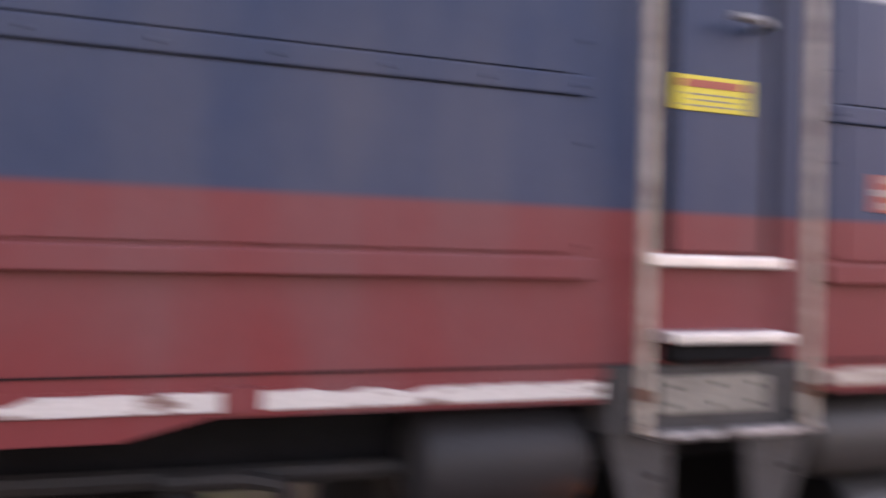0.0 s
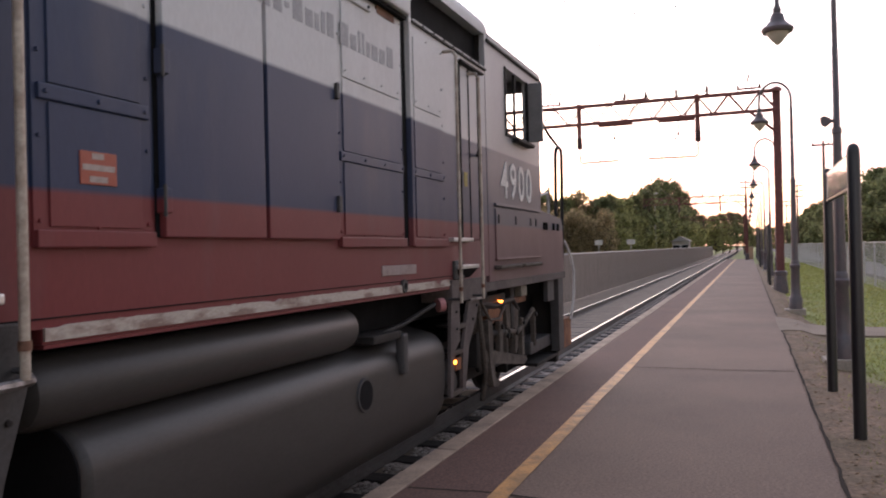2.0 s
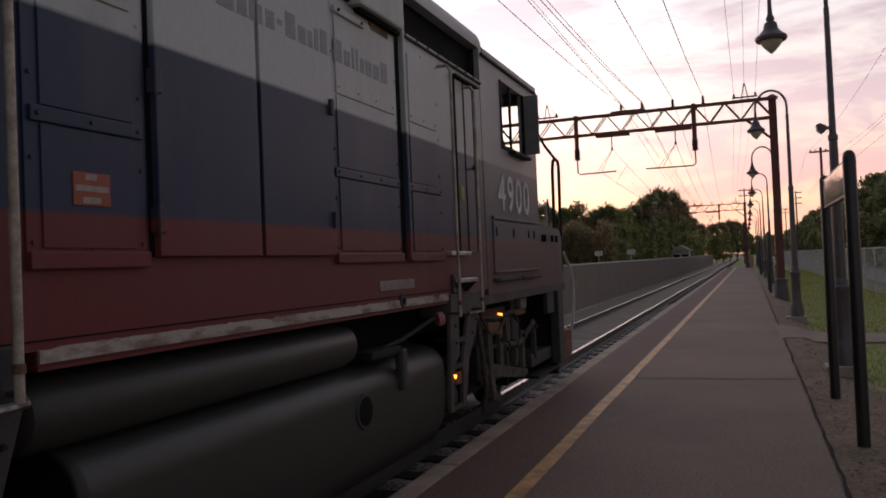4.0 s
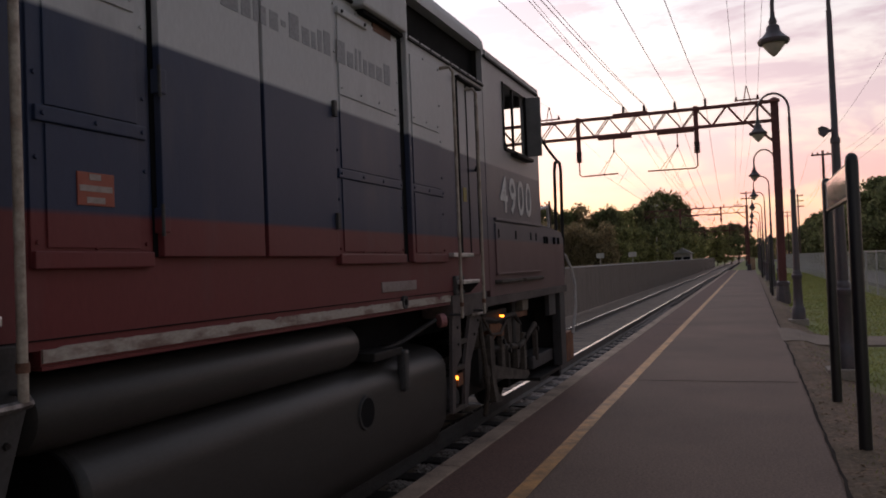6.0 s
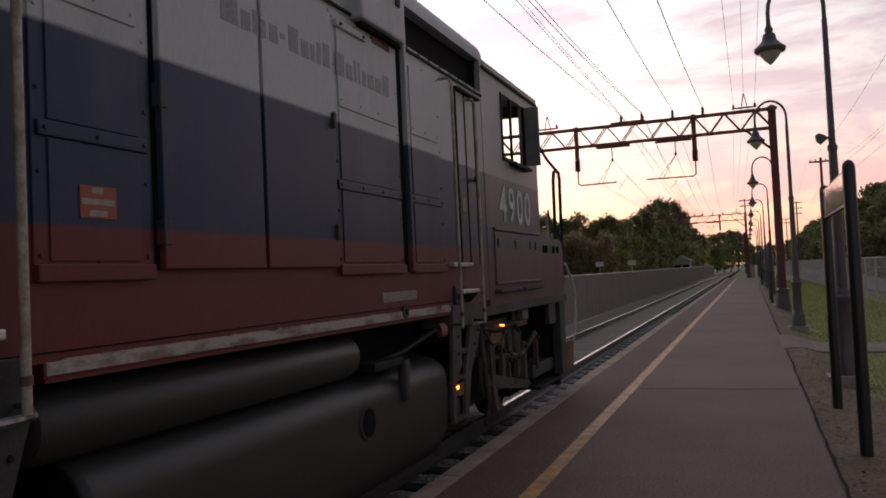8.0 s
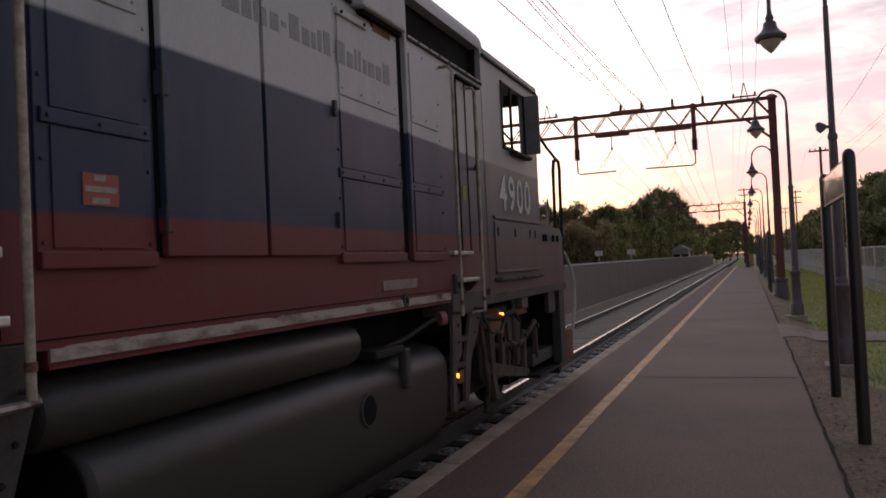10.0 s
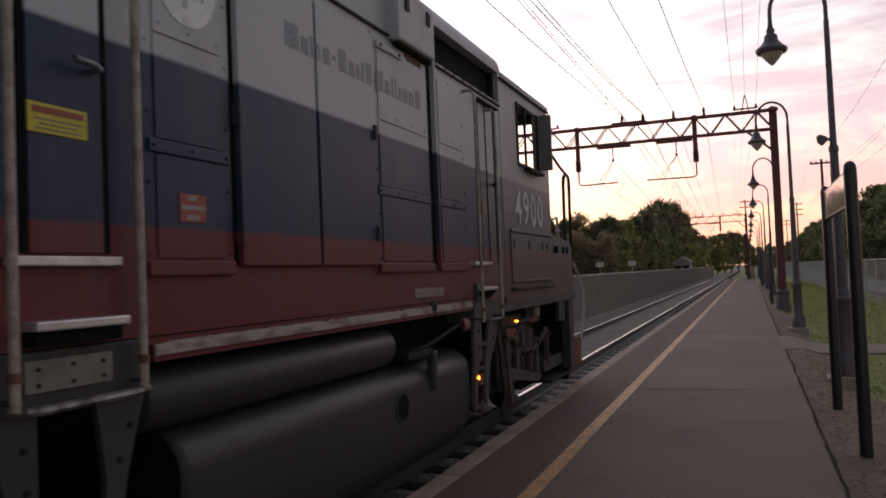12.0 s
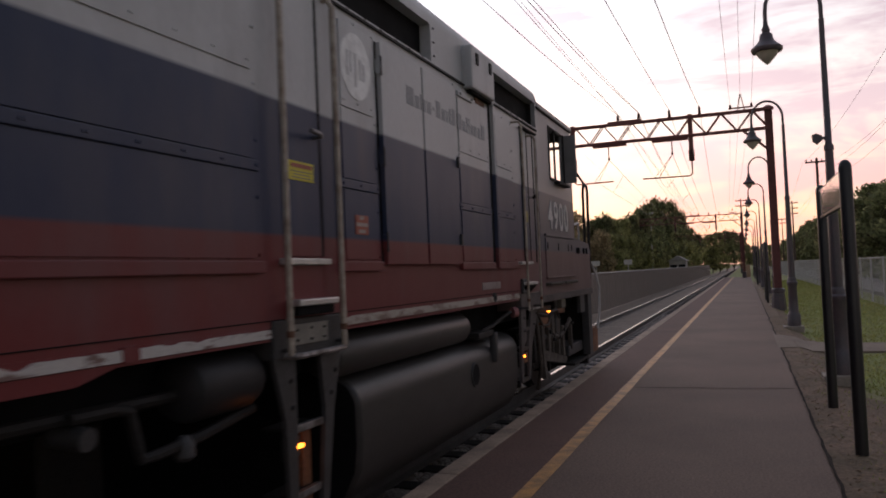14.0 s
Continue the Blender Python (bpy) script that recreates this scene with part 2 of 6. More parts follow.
BASE = (-3.957, 2.6, -0.17)
RED_TOP, BLUE_TOP = 1.87, 2.635
RED, BLUE, GREY = (0.163, 0.034, 0.036), (0.027, 0.041, 0.087), (0.53, 0.53, 0.54)
LIVERY = livery("painted_steel_bands")
M = {
    "dark_steel": mat("dark_steel", (0.020, 0.019, 0.019), 0.65, 0.1, 0.3, 4, 50, 0.2, second=(0.030, 0.025, 0.022), spec=0.2),
    # near black, also paints shade into gaps, wells and the underframe
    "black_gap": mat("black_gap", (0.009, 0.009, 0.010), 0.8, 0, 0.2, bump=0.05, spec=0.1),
    "tank_grey": mat("tank_grey", (0.046, 0.043, 0.041), 0.45, 0.0, 0.12, 1.5, 70, 0.05, second=(0.036, 0.032, 0.030), stretch=(1, 0.4, 1), spec=0.3),
    # darker reservoir paint with the shade under the sill put in
    "reservoir": mat("shaded_reservoir_paint", (0.025, 0.024, 0.026), 0.5, 0.0, 0.15, 2, 60, 0.1, second=(0.022, 0.02, 0.02), spec=0.25),
    "frame_grey": mat("frame_grey", (0.046, 0.045, 0.047), 0.6, 0.1, 0.25, 5, 60, 0.15, second=(0.034, 0.028, 0.024)),
    "handrail": mat("handrail_paint", (0.42, 0.36, 0.30), 0.5, 0.1, 0.2, 8, 60, 0.1, second=(0.16, 0.10, 0.07), amount=0.6),
    "silver": mat("bare_metal_tread", (0.62, 0.61, 0.60), 0.35, 0.6, 0.15, 10, 90, 0.1),
    "white_stripe": mat("chipped_white_paint", (0.50, 0.465, 0.44), 0.6, 0, 0.12, 9, 60, 0.2, second=(0.16, 0.09, 0.075), amount=0.95, spread=(0.53, 0.60), stretch=(1, 0.5, 1.4)),
    "cream_stripe": mat("dirty_cream_paint", (0.40, 0.345, 0.30), 0.65, 0, 0.15, 7, 60, 0.2, second=(0.17, 0.10, 0.08), amount=0.8, spread=(0.50, 0.62), stretch=(1, 0.5, 1.4)),
    "plate": mat("dirty_cream_plate", (0.215, 0.198, 0.17), 0.6, 0, 0.15, 10, 60, 0.15, second=(0.13, 0.115, 0.10)),
    "yellow_sign": mat("yellow_placard", (0.60, 0.50, 0.03), 0.5, 0, 0.06, 20, 90, 0.02, amount=0.15),
    "red_sign": mat("red_placard", (0.30, 0.062, 0.032), 0.5, 0, 0.06, 20, 90, 0.02, amount=0.15),
    "white_mark": mat("white_lettering", (0.62, 0.60, 0.58), 0.6, 0, 0.15, 30, 90, 0.02, second=(0.3, 0.27, 0.26)),
    "digit": mat("pale_digit_paint", (0.62, 0.61, 0.60), 0.6, 0, 0.1, 12, 90, 0.02, second=(0.36, 0.35, 0.35), amount=0.8),
    "notice_bar": mat("dull_notice_print", (0.36, 0.29, 0.26), 0.6, 0, 0.1, 30, 90, 0.02),
    "grey_mark": mat("faded_grey_lettering", (0.25, 0.25, 0.265), 0.6, 0, 0.2, 14, 60, 0.02, second=(0.30, 0.30, 0.31), amount=0.8),
    "logo_white": mat("logo_disc_white", (0.85, 0.85, 0.85), 0.5, 0, 0.08, 10, 60, 0.02),
    "logo_grey": mat("logo_mark_grey", (0.52, 0.52, 0.54), 0.5, 0, 0.08, 10, 60, 0.02),
    "dusty_paint": mat("dust_covered_paint", (0.115, 0.095, 0.090), 0.75, 0, 0.2, 3, 50, 0.12, second=(0.075, 0.062, 0.060), amount=0.8, spec=0.2),
    "dusty_brown": mat("brake_dust_on_steel", (0.105, 0.088, 0.075), 0.9, 0, 0.3, 5, 45, 0.25, second=(0.055, 0.044, 0.038), amount=0.8, spec=0.2),
    "rust_orange": mat("orange_rust", (0.22, 0.09, 0.04), 0.9, 0, 0.3, 7, 50, 0.3, second=(0.10, 0.045, 0.028), amount=0.8),
    "worn_rail": mat("hand_worn_steel", (0.26, 0.25, 0.25), 0.38, 0.5, 0.2, 14, 60, 0.1, second=(0.07, 0.06, 0.055), amount=0.95),
    "faded_plate": mat("faded_pink_plate", (0.27, 0.21, 0.20), 0.6, 0, 0.15, 10, 60, 0.05, second=(0.17, 0.12, 0.115)),
    "rust_brown": mat("rusty_steel", (0.16, 0.075, 0.045), 0.8, 0, 0.3, 6, 50, 0.3, second=(0.07, 0.045, 0.035)),
    "wheel_steel": mat("wheel_steel", (0.05, 0.045, 0.042), 0.6, 0.5, 0.25, 6, 60, 0.2),
    "tread_steel": mat("polished_steel", (0.60, 0.58, 0.56), 0.25, 1.0, 0.1, 10, 60, 0.05, second=(0.35, 0.30, 0.27)),
    "lamp_orange": mat("orange_step_lamp", (1.0, 0.22, 0.02), 0.4, emit=14.0),
    "hose_white": mat("pale_hose", (0.5, 0.48, 0.47), 0.6, bump=0.05),
    "rail_side": mat("dusty_rail_steel", (0.12, 0.105, 0.095), 0.7, 0.1, 0.25, 3, 50, 0.2, second=(0.085, 0.065, 0.055)),
    "deflector": mat("grey_deflector", (0.20, 0.19, 0.19), 0.4, 0, 0.1, 4, 40, 0.05),
    "asphalt": mat("worn_asphalt", (0.204, 0.132, 0.095), 0.77, 0, 0.40, 0.45, 48, 0.35, second=(0.140, 0.092, 0.069), amount=0.9, spec=0.36, spread=(0.3, 0.7), gloss_vary=0.03),
    "red_band": mat("red_paver_band", (0.150, 0.078, 0.058), 0.78, 0, 0.40, 0.6, 48, 0.35, second=(0.105, 0.062, 0.050), amount=0.8, spread=(0.3, 0.7), spec=0.32, gloss_vary=0.03),
    "coping": mat("worn_stone_coping", (0.38, 0.275, 0.20), 0.75, 0, 0.22, 2.2, 60, 0.3, second=(0.21, 0.155, 0.12), amount=0.8, spec=0.3),
    "yellow_line": mat("worn_yellow_line", (0.60, 0.29, 0.080), 0.55, 0, 0.2, 5, 70, 0.3, second=(0.31, 0.17, 0.07), amount=0.9),
    "litter": mat("dry_leaf_litter", (0.25, 0.165, 0.095), 0.9, 0, 0.3, 2, 20, 0, second=(0.15, 0.095, 0.06), island=0.45),
    "dim_metal": mat("dull_handle_metal", (0.16, 0.16, 0.17), 0.45, 0.3, 0.1, 10, 60, 0.05),
    "crack": mat("tar_filled_crack", (0.046, 0.036, 0.030), 0.95, bump=0.2, spec=0.08),
    "ballast": mat("grey_ballast", (0.235, 0.190, 0.155), 0.95, 0, 0.25, 2.0, 22, 0.6, second=(0.175, 0.14, 0.112), island=0.22, spec=0.12),
    "stone": mat("loose_pale_ballast", (0.44, 0.38, 0.34), 0.95, 0, 0.25, 2.0, 22, 0.4, second=(0.31, 0.26, 0.225), island=0.35, spec=0.15),
    "tie": mat("creosoted_wood", (0.034, 0.028, 0.026), 0.8, 0, 0.3, 3, 60, 0.4, second=(0.058, 0.048, 0.042), stretch=(0.3, 3, 3)),
    "ground": mat("dirt_and_turf", (0.20, 0.225, 0.065), 0.95, 0, 0.4, 0.5, 30, 0.4, second=(0.25, 0.20, 0.11), spread=(0.48, 0.64), amount=0.6),
    "dirt": mat("trodden_dirt", (0.195, 0.125, 0.080), 0.95, 0, 0.45, 1.6, 25, 0.8, second=(0.12, 0.088, 0.05), amount=0.8),
    "grass": mat("grass_blades", (0.29, 0.315, 0.10), 0.8, 0, 0.2, 0.6, 8, 0, second=(0.36, 0.30, 0.13), island=0.35),
    "concrete": mat("cast_concrete", (0.36, 0.30, 0.245), 0.85, 0, 0.2, 3, 50, 0.3),
    "fence_slat": mat("weathered_fence_slats", (0.29, 0.24, 0.21), 0.75, 0, 0.2, 1.2, 30, 0.2, second=(0.20, 0.165, 0.145), stretch=(1, 4, 0.4)),
    "galvanised": mat("galvanised_steel", (0.50, 0.47, 0.44), 0.6, 0.1, 0.15, 6, 60, 0.1),
    "lamp_paint": mat("dark_lamp_paint", (0.088, 0.076, 0.082), 0.4, 0.1, 0.15, 6, 60, 0.05, second=(0.14, 0.09, 0.10)),
    "globe": mat("frosted_lamp_globe", (0.62, 0.55, 0.46), 0.4, 0, 0.05, bump=0),
    "mast_red": mat("rust_red_mast", (0.22, 0.075, 0.070), 0.6, 0.1, 0.25, 4, 50, 0.15, second=(0.13, 0.055, 0.055)),
    "insulator": mat("brown_insulator", (0.08, 0.035, 0.032), 0.75, 0, 0.1),
    "wire": mat("dark_wire", (0.07, 0.055, 0.055), 0.5, 0.5, 0.1, bump=0),
    "sign_black": mat("black_sign_post", (0.020, 0.019, 0.021), 0.35, 0, 0.2, 5, 60, 0.05),
    "sign_face": mat("glossy_sign_face", (0.74, 0.68, 0.64), 0.0, 0, 0.05, 4, 40, 0, coat=0.6),
    "bark": mat("tree_bark", (0.075, 0.055, 0.042), 0.9, 0, 0.3, 3, 20, 0.6, stretch=(1, 1, 0.3)),
    "leaf_dark": mat("dark_green_leaves", (0.215, 0.235, 0.11), 0.7, 0, 0.25, 0.25, 3, 0, second=(0.26, 0.22, 0.12), island=0.45),
    "leaf_mid": mat("green_leaves", (0.29, 0.29, 0.12), 0.7, 0, 0.25, 0.25, 3, 0, second=(0.245, 0.225, 0.10), island=0.45),
    "leaf_brown": mat("autumn_leaves", (0.36, 0.28, 0.16), 0.7, 0, 0.25, 0.25, 3, 0, second=(0.25, 0.215, 0.11), island=0.4),
    "pole_wood": mat("weathered_pole_wood", (0.10, 0.065, 0.05), 0.85, 0, 0.25, 3, 40, 0.3, stretch=(1, 1, 0.2)),
    "house_white": mat("pale_house_paint", (0.52, 0.48, 0.46), 0.7, 0, 0.1, 2, 30, 0.1),
    "roof_grey": mat("pale_grey_roof", (0.36, 0.33, 0.31), 0.8, 0, 0.2, 2, 30, 0.3),
    "cabin_tan": mat("tan_cabinet_paint", (0.50, 0.32, 0.20), 0.6, 0, 0.1, 2, 30, 0.1),
    "path": mat("dusty_footpath_asphalt", (0.25, 0.19, 0.145), 0.85, 0, 0.25, 1.2, 40, 0.3, second=(0.18, 0.14, 0.11), spec=0.25),
    "road": mat("road_asphalt", (0.17, 0.15, 0.135), 0.85, 0, 0.2, 0.6, 40, 0.3),
}


def glass():
    m = bpy.data.materials.new("window_glass")
    m.use_nodes = True
    b = m.node_tree.nodes["Principled BSDF"]
    b.inputs["Base Color"].default_value = (0.9, 0.95, 0.93, 1)
    b.inputs["Roughness"].default_value, b.inputs["Transmission Weight"].default_value, b.inputs["IOR"].default_value = 0.02, 1.0, 1.05
    return m


M["glass"] = glass()


def leafy(m, share=0.6):
    """Lets part of the light pass through the leaves."""
    n, l = m.node_tree.nodes, m.node_tree.links
    b, out = n["Principled BSDF"], n["Material Output"]
    hv = next(x for x in n if x.bl_idname == "ShaderNodeHueSaturation")
    tr, mx = n.new("ShaderNodeBsdfTranslucent"), n.new("ShaderNodeMixShader")
    l.new(hv.outputs[0], tr.inputs["Color"])
    mx.inputs[0].default_value = share
    l.new(b.outputs[0], mx.inputs[1])
    l.new(tr.outputs[0], mx.inputs[2])
    l.new(mx.outputs[0], out.inputs["Surface"])


for leaf_name in ("leaf_dark", "leaf_mid", "leaf_brown", "grass"):
    leafy(M[leaf_name], 0.7)


# ---- mesh tools ----
def box(bm, x0, x1, y0, y1, z0, z1, bevel=0.0):
    vs = [bm.verts.new((x, y, z)) for x in (x0, x1) for y in (y0, y1) for z in (z0, z1)]
    fs = [bm.faces.new([vs[i] for i in q]) for q in ((0, 1, 3, 2), (4, 6, 7, 5), (0, 4, 5, 1), (2, 3, 7, 6), (0, 2, 6, 4), (1, 5, 7, 3))]
    if bevel:
        es = list({e for f in fs for e in f.edges})
        bmesh.ops.bevel(bm, geom=es, offset=bevel, segments=2, affect="EDGES", profile=0.6)
    return bm


def cyl(bm, p0, p1, r0, r1=None, seg=12, caps=True):
    p0, p1 = Vector(p0), Vector(p1)
    r1 = r0 if r1 is None else r1
    d = (p1 - p0).normalized()
    a = d.orthogonal().normalized()
    b = d.cross(a)
    rings = []
    for p, r in ((p0, r0), (p1, r1)):
        rings.append([bm.verts.new(p + r * (math.cos(t) * a + math.sin(t) * b)) for t in (2 * math.pi * i / seg for i in range(seg))])
    for i in range(seg):
        bm.faces.new((rings[0][i], rings[0][(i + 1) % seg], rings[1][(i + 1) % seg], rings[1][i])).smooth = True
    if caps:
        bm.faces.new(rings[0][::-1])
        bm.faces.new(rings[1])
    return bm


def tube(bm, pts, r, seg=8):
    pts = [Vector(p) for p in pts]
    ref = None
    rings = []
    for i, p in enumerate(pts):
        d = (pts[min(i + 1, len(pts) - 1)] - pts[max(i - 1, 0)]).normalized()
        a = d.orthogonal().normalized() if ref is None else (ref - d * ref.dot(d)).normalized()
        ref = a
        b = d.cross(a)
        rings.append([bm.verts.new(p + r * (math.cos(t) * a + math.sin(t) * b)) for t in (2 * math.pi * k / seg for k in range(seg))])
    for q, s in zip(rings, rings[1:]):
        for k in range(seg):
            bm.faces.new((q[k], q[(k + 1) % seg], s[(k + 1) % seg], s[k])).smooth = True
    bm.faces.new(rings[0][::-1])
    bm.faces.new(rings[-1])
    return bm


def lathe(bm, c, profile, seg=20):
    """A turned shape round the upright through c; profile: (radius, height) from the bottom up."""
    rings = []
    for r, h in profile:
        rings.append([bm.verts.new((c[0] + r * math.cos(t), c[1] + r * math.sin(t), c[2] + h)) for t in (2 * math.pi * k / seg for k in range(seg))])
    for q, s in zip(rings, rings[1:]):
        for k in range(seg):
            bm.faces.new((q[k], q[(k + 1) % seg], s[(k + 1) % seg], s[k])).smooth = True
    bm.faces.new(rings[0][::-1])
    bm.faces.new(rings[-1])
    return bm


def prism(bm, poly, axis, a, b, smooth=False):
    """A polygon of two coordinates drawn out along axis from a to b."""
    def at(p, v):
        return {"x": (v, p[0], p[1]), "y": (p[0], v, p[1]), "z": (p[0], p[1], v)}[axis]
    r0, r1 = [bm.verts.new(at(p, a)) for p in poly], [bm.verts.new(at(p, b)) for p in poly]
    k = len(poly)
    for i in range(k):
        bm.faces.new((r0[i], r0[(i + 1) % k], r1[(i + 1) % k], r1[i])).smooth = smooth
    bm.faces.new(r0[::-1])
    bm.faces.new(r1)
    return bm


def arc(cx, cy, r, a0, a1, k=6):
    return [(cx + r * math.cos(radians(a0 + (a1 - a0) * i / k)), cy + r * math.sin(radians(a0 + (a1 - a0) * i / k))) for i in range(k + 1)]


def finish(bm, name, material, origin):
    bmesh.ops.recalc_face_normals(bm, faces=bm.faces)
    me = bpy.data.meshes.new(name)
    bmesh.ops.translate(bm, verts=bm.verts, vec=-Vector(origin))
    bm.to_mesh(me)
    bm.free()
    if any(p.use_smooth for p in me.polygons):
        me.set_sharp_from_angle(angle=radians(38))
    me.materials.append(material)
    return me


def thing(name, base, label, category, group="", kind=""):
    ob = new(name)
    ob.location = base
    ob.empty_display_size = 0.2
    return tagged(ob, label, category, group, kind)


def part(name, bm, material, parent, label=""):
    root = parent
    while root.parent:
        root = root.parent
    ob = new(name, finish(bm, name, material, tuple(root.location)))
    ob.parent = parent
    return tagged(ob, label)


def solid(name, bm, material, label, category, group="", kind="", origin=(0, 0, 0)):
    ob = new(name, finish(bm, name, material, origin))
    ob.location = origin
    return tagged(ob, label, category, group, kind)


def B(*a, **k):
    return box(bmesh.new(), *a, **k)


# ---- ground, platform, track bed ----
VERGE = ((0.50, -0.035), (0.86, -0.035), (1.12, -0.135), (1.6, -0.15), (4.6, -0.13))


def verge_z(x):
    """Height of the grass verge, which drops away a little beside the platform."""
    return float(np.interp(x, [p[0] for p in VERGE], [p[1] for p in VERGE]))


def build_ground():
    xs = [(-1500, 0.0), (-60, -0.2), (-9.0, -0.3), (-6.9, -0.40), (-6.6, -0.46), (-2.35, -0.46), (0.50, -0.46), (0.535, -0.04), (0.86, -0.04), (1.12, -0.14), (1.6, -0.155), (4.6, -0.135), (40, 0.0), (1500, 0.0)]
    ys = [-1500, -60, -20] + [-10 + 2.0 * i for i in range(40)] + [80, 120, 180, 260, 500, 2500]
    bm = bmesh.new()
    g = [[bm.verts.new((x, y, z + (noise.noise((x * 0.5, y * 0.5, 0)) * 0.012 if 0.6 < x < 30 and abs(y) < 90 else 0))) for x, z in xs] for y in ys]
    for r, s in zip(g, g[1:]):
        for i in range(len(xs) - 1):
            bm.faces.new((r[i], r[i + 1], s[i + 1], s[i]))
    solid("ground", bm, M["ground"], "rough grass and bare earth beside the railway", "ground", kind="structure")


def build_platform():
    bm = B(-2.242, 0.53, -14, 99, -0.45, 0.0)
    solid("platform", bm, M["asphalt"], "low asphalt station platform, worn and patched", "platform", kind="structure")
    band = B(-2.240, -1.60, -14, 99, -0.02, 0.004)
    solid("platform_band", band, M["red_band"], "dark red surfaced strip along the platform edge", "platform band", kind="structure")
    bm = bmesh.new()
    y, i = -14.0, 0
    while y < 99:
        box(bm, -2.430, -2.245, y, min(y + 1.83, 99) - 0.006, -0.45, 0.010 + 0.004 * noise.noise((y, 0, 0)), 0.012)
        y += 1.83
    solid("platform_coping", bm, M["coping"], "pale worn stone coping along the platform edge", "coping", kind="structure")
    # the painted line wanders a little, as it was painted by hand
    bm = bmesh.new()
    rows = []
    for k in range(230):
        y = -14 + k * 0.492
        c = -1.583 + 0.0024 * max(0, y) + 0.010 * noise.noise((0, y * 0.4, 3))
        w = 0.064 + 0.010 * noise.noise((0, y * 2.1, 8))
        rows.append((bm.verts.new((c - w, y, 0.0075)), bm.verts.new((c + w, y, 0.0075))))
    for a, b in zip(rows, rows[1:]):
        bm.faces.new((a[0], a[1], b[1], b[0]))
    solid("platform_line", bm, M["yellow_line"], "worn yellow safety line painted on the platform", "painted line", kind="structure")
    # tar joints across the asphalt
    for yy, x0, x1 in ((11.0, -1.55, 0.50), (26.5, -1.5, 0.5), (5.08, -2.22, 0.45), (44.0, -1.5, 0.5)):
        bm = bmesh.new()
        prev = None
        for k in range(30):
            x = x0 + (x1 - x0) * k / 29
            y = yy + 0.05 * noise.noise((x * 1.5, yy, 2)) + 0.02 * noise.noise((x * 9, yy, 5))
            w = 0.016 + 0.006 * noise.noise((x * 6, yy, 1))
            cur = (bm.verts.new((x, y - w, 0.006)), bm.verts.new((x, y + w, 0.006)))
            if prev:
                bm.faces.new((prev[0], cur[0], cur[1], prev[1]))
            prev = cur
        solid("platform_joint", bm, M["crack"], "dark tar-filled joint across the platform asphalt", "joint", kind="structure")
    # ragged worn edge towards the grass
    bm = bmesh.new()
    prev = None
    for k in range(260):
        y = -4 + k * 0.25
        w = 0.03 + 0.022 * noise.noise((0, y * 0.9, 4)) + 0.014 * noise.noise((0, y * 4, 9))
        cur = (bm.verts.new((0.45, y, -0.001)), bm.verts.new((0.53 + w, y, -0.008)), bm.verts.new((0.56 + w, y, -0.06)))
        if prev:
            for a in (0, 1):
                bm.faces.new((prev[a], prev[a + 1], cur[a + 1], cur[a]))
        prev = cur
    solid("platform_fringe", bm, M["asphalt"], "crumbled asphalt edge of the platform beside the grass", "platform edge", kind="structure")
    # footpath that leaves the platform
    bm = bmesh.new()
    prev = None
    for k in range(24):
        x = 0.50 + k * 0.2
        y0, y1 = 16.6 - 0.35 * math.exp(-(x - 0.5) * 2.5) + 0.05 * noise.noise((x * 2, 1, 0)), 18.2 + 1.2 * math.exp(-(x - 0.5) * 1.6) + 0.05 * noise.noise((x * 2, 7, 0))
        zt = 0.002 if x < 0.6 else verge_z(x) + 0.035
        cur = [bm.verts.new((x, y0, zt)), bm.verts.new((x, y1, zt)), bm.verts.new((x, y0, -0.22)), bm.verts.new((x, y1, -0.22))]
        if prev:
            for a, b in ((0, 1), (2, 0), (1, 3)):
                bm.faces.new((prev[a], prev[b], cur[b], cur[a]))
        prev = cur
    solid("footpath", bm, M["path"], "narrow asphalt footpath crossing the grass to the platform", "footpath", kind="structure")
    bm = bmesh.new()
    prev = None
    for k in range(160):
        y = -6 + k * 0.5
        w = 0.80 + 0.9 * math.exp(-max(0, y - 5) / 3.5) + 0.45 * noise.noise((0, y * 0.35, 2)) + 0.25 * noise.noise((0, y * 1.7, 5))
        if y > 19:
            w *= 0.8
        cur = [bm.verts.new((x, y, verge_z(x) + dz)) for x, dz in ((0.56, 0.018), (0.72, 0.018), (0.86, 0.018), (0.99, 0.018), (1.12, 0.018), (max(1.22, 0.56 + w), -0.012))]
        if prev:
            for a in range(5):
                bm.faces.new((prev[a], prev[a + 1], cur[a + 1], cur[a]))
        prev = cur
    solid("dirt_verge", bm, M["dirt"], "trodden bare earth and leaf litter along the platform", "bare earth", kind="structure")
    solid("road", B(5.6, 9.2, -80, 400, -0.3, 0.03), M["road"], "narrow asphalt road behind the wire fence", "road", kind="structure")


RAIL_TOP, NEAR_RAIL, FAR_RAIL = -0.17, -3.24, -4.675


def rail_profile(cx, top):
    return [(cx - 0.07, top - 0.17), (cx + 0.07, top - 0.17), (cx + 0.07, top - 0.158), (cx + 0.012, top - 0.135), (cx + 0.010, top - 0.045), (cx + 0.036, top - 0.034),
            (cx + 0.036, top - 0.006), (cx + 0.028, top), (cx - 0.028, top), (cx - 0.036, top - 0.006), (cx - 0.036, top - 0.034), (cx - 0.010, top - 0.045), (cx - 0.012, top - 0.135), (cx - 0.07, top - 0.158)]


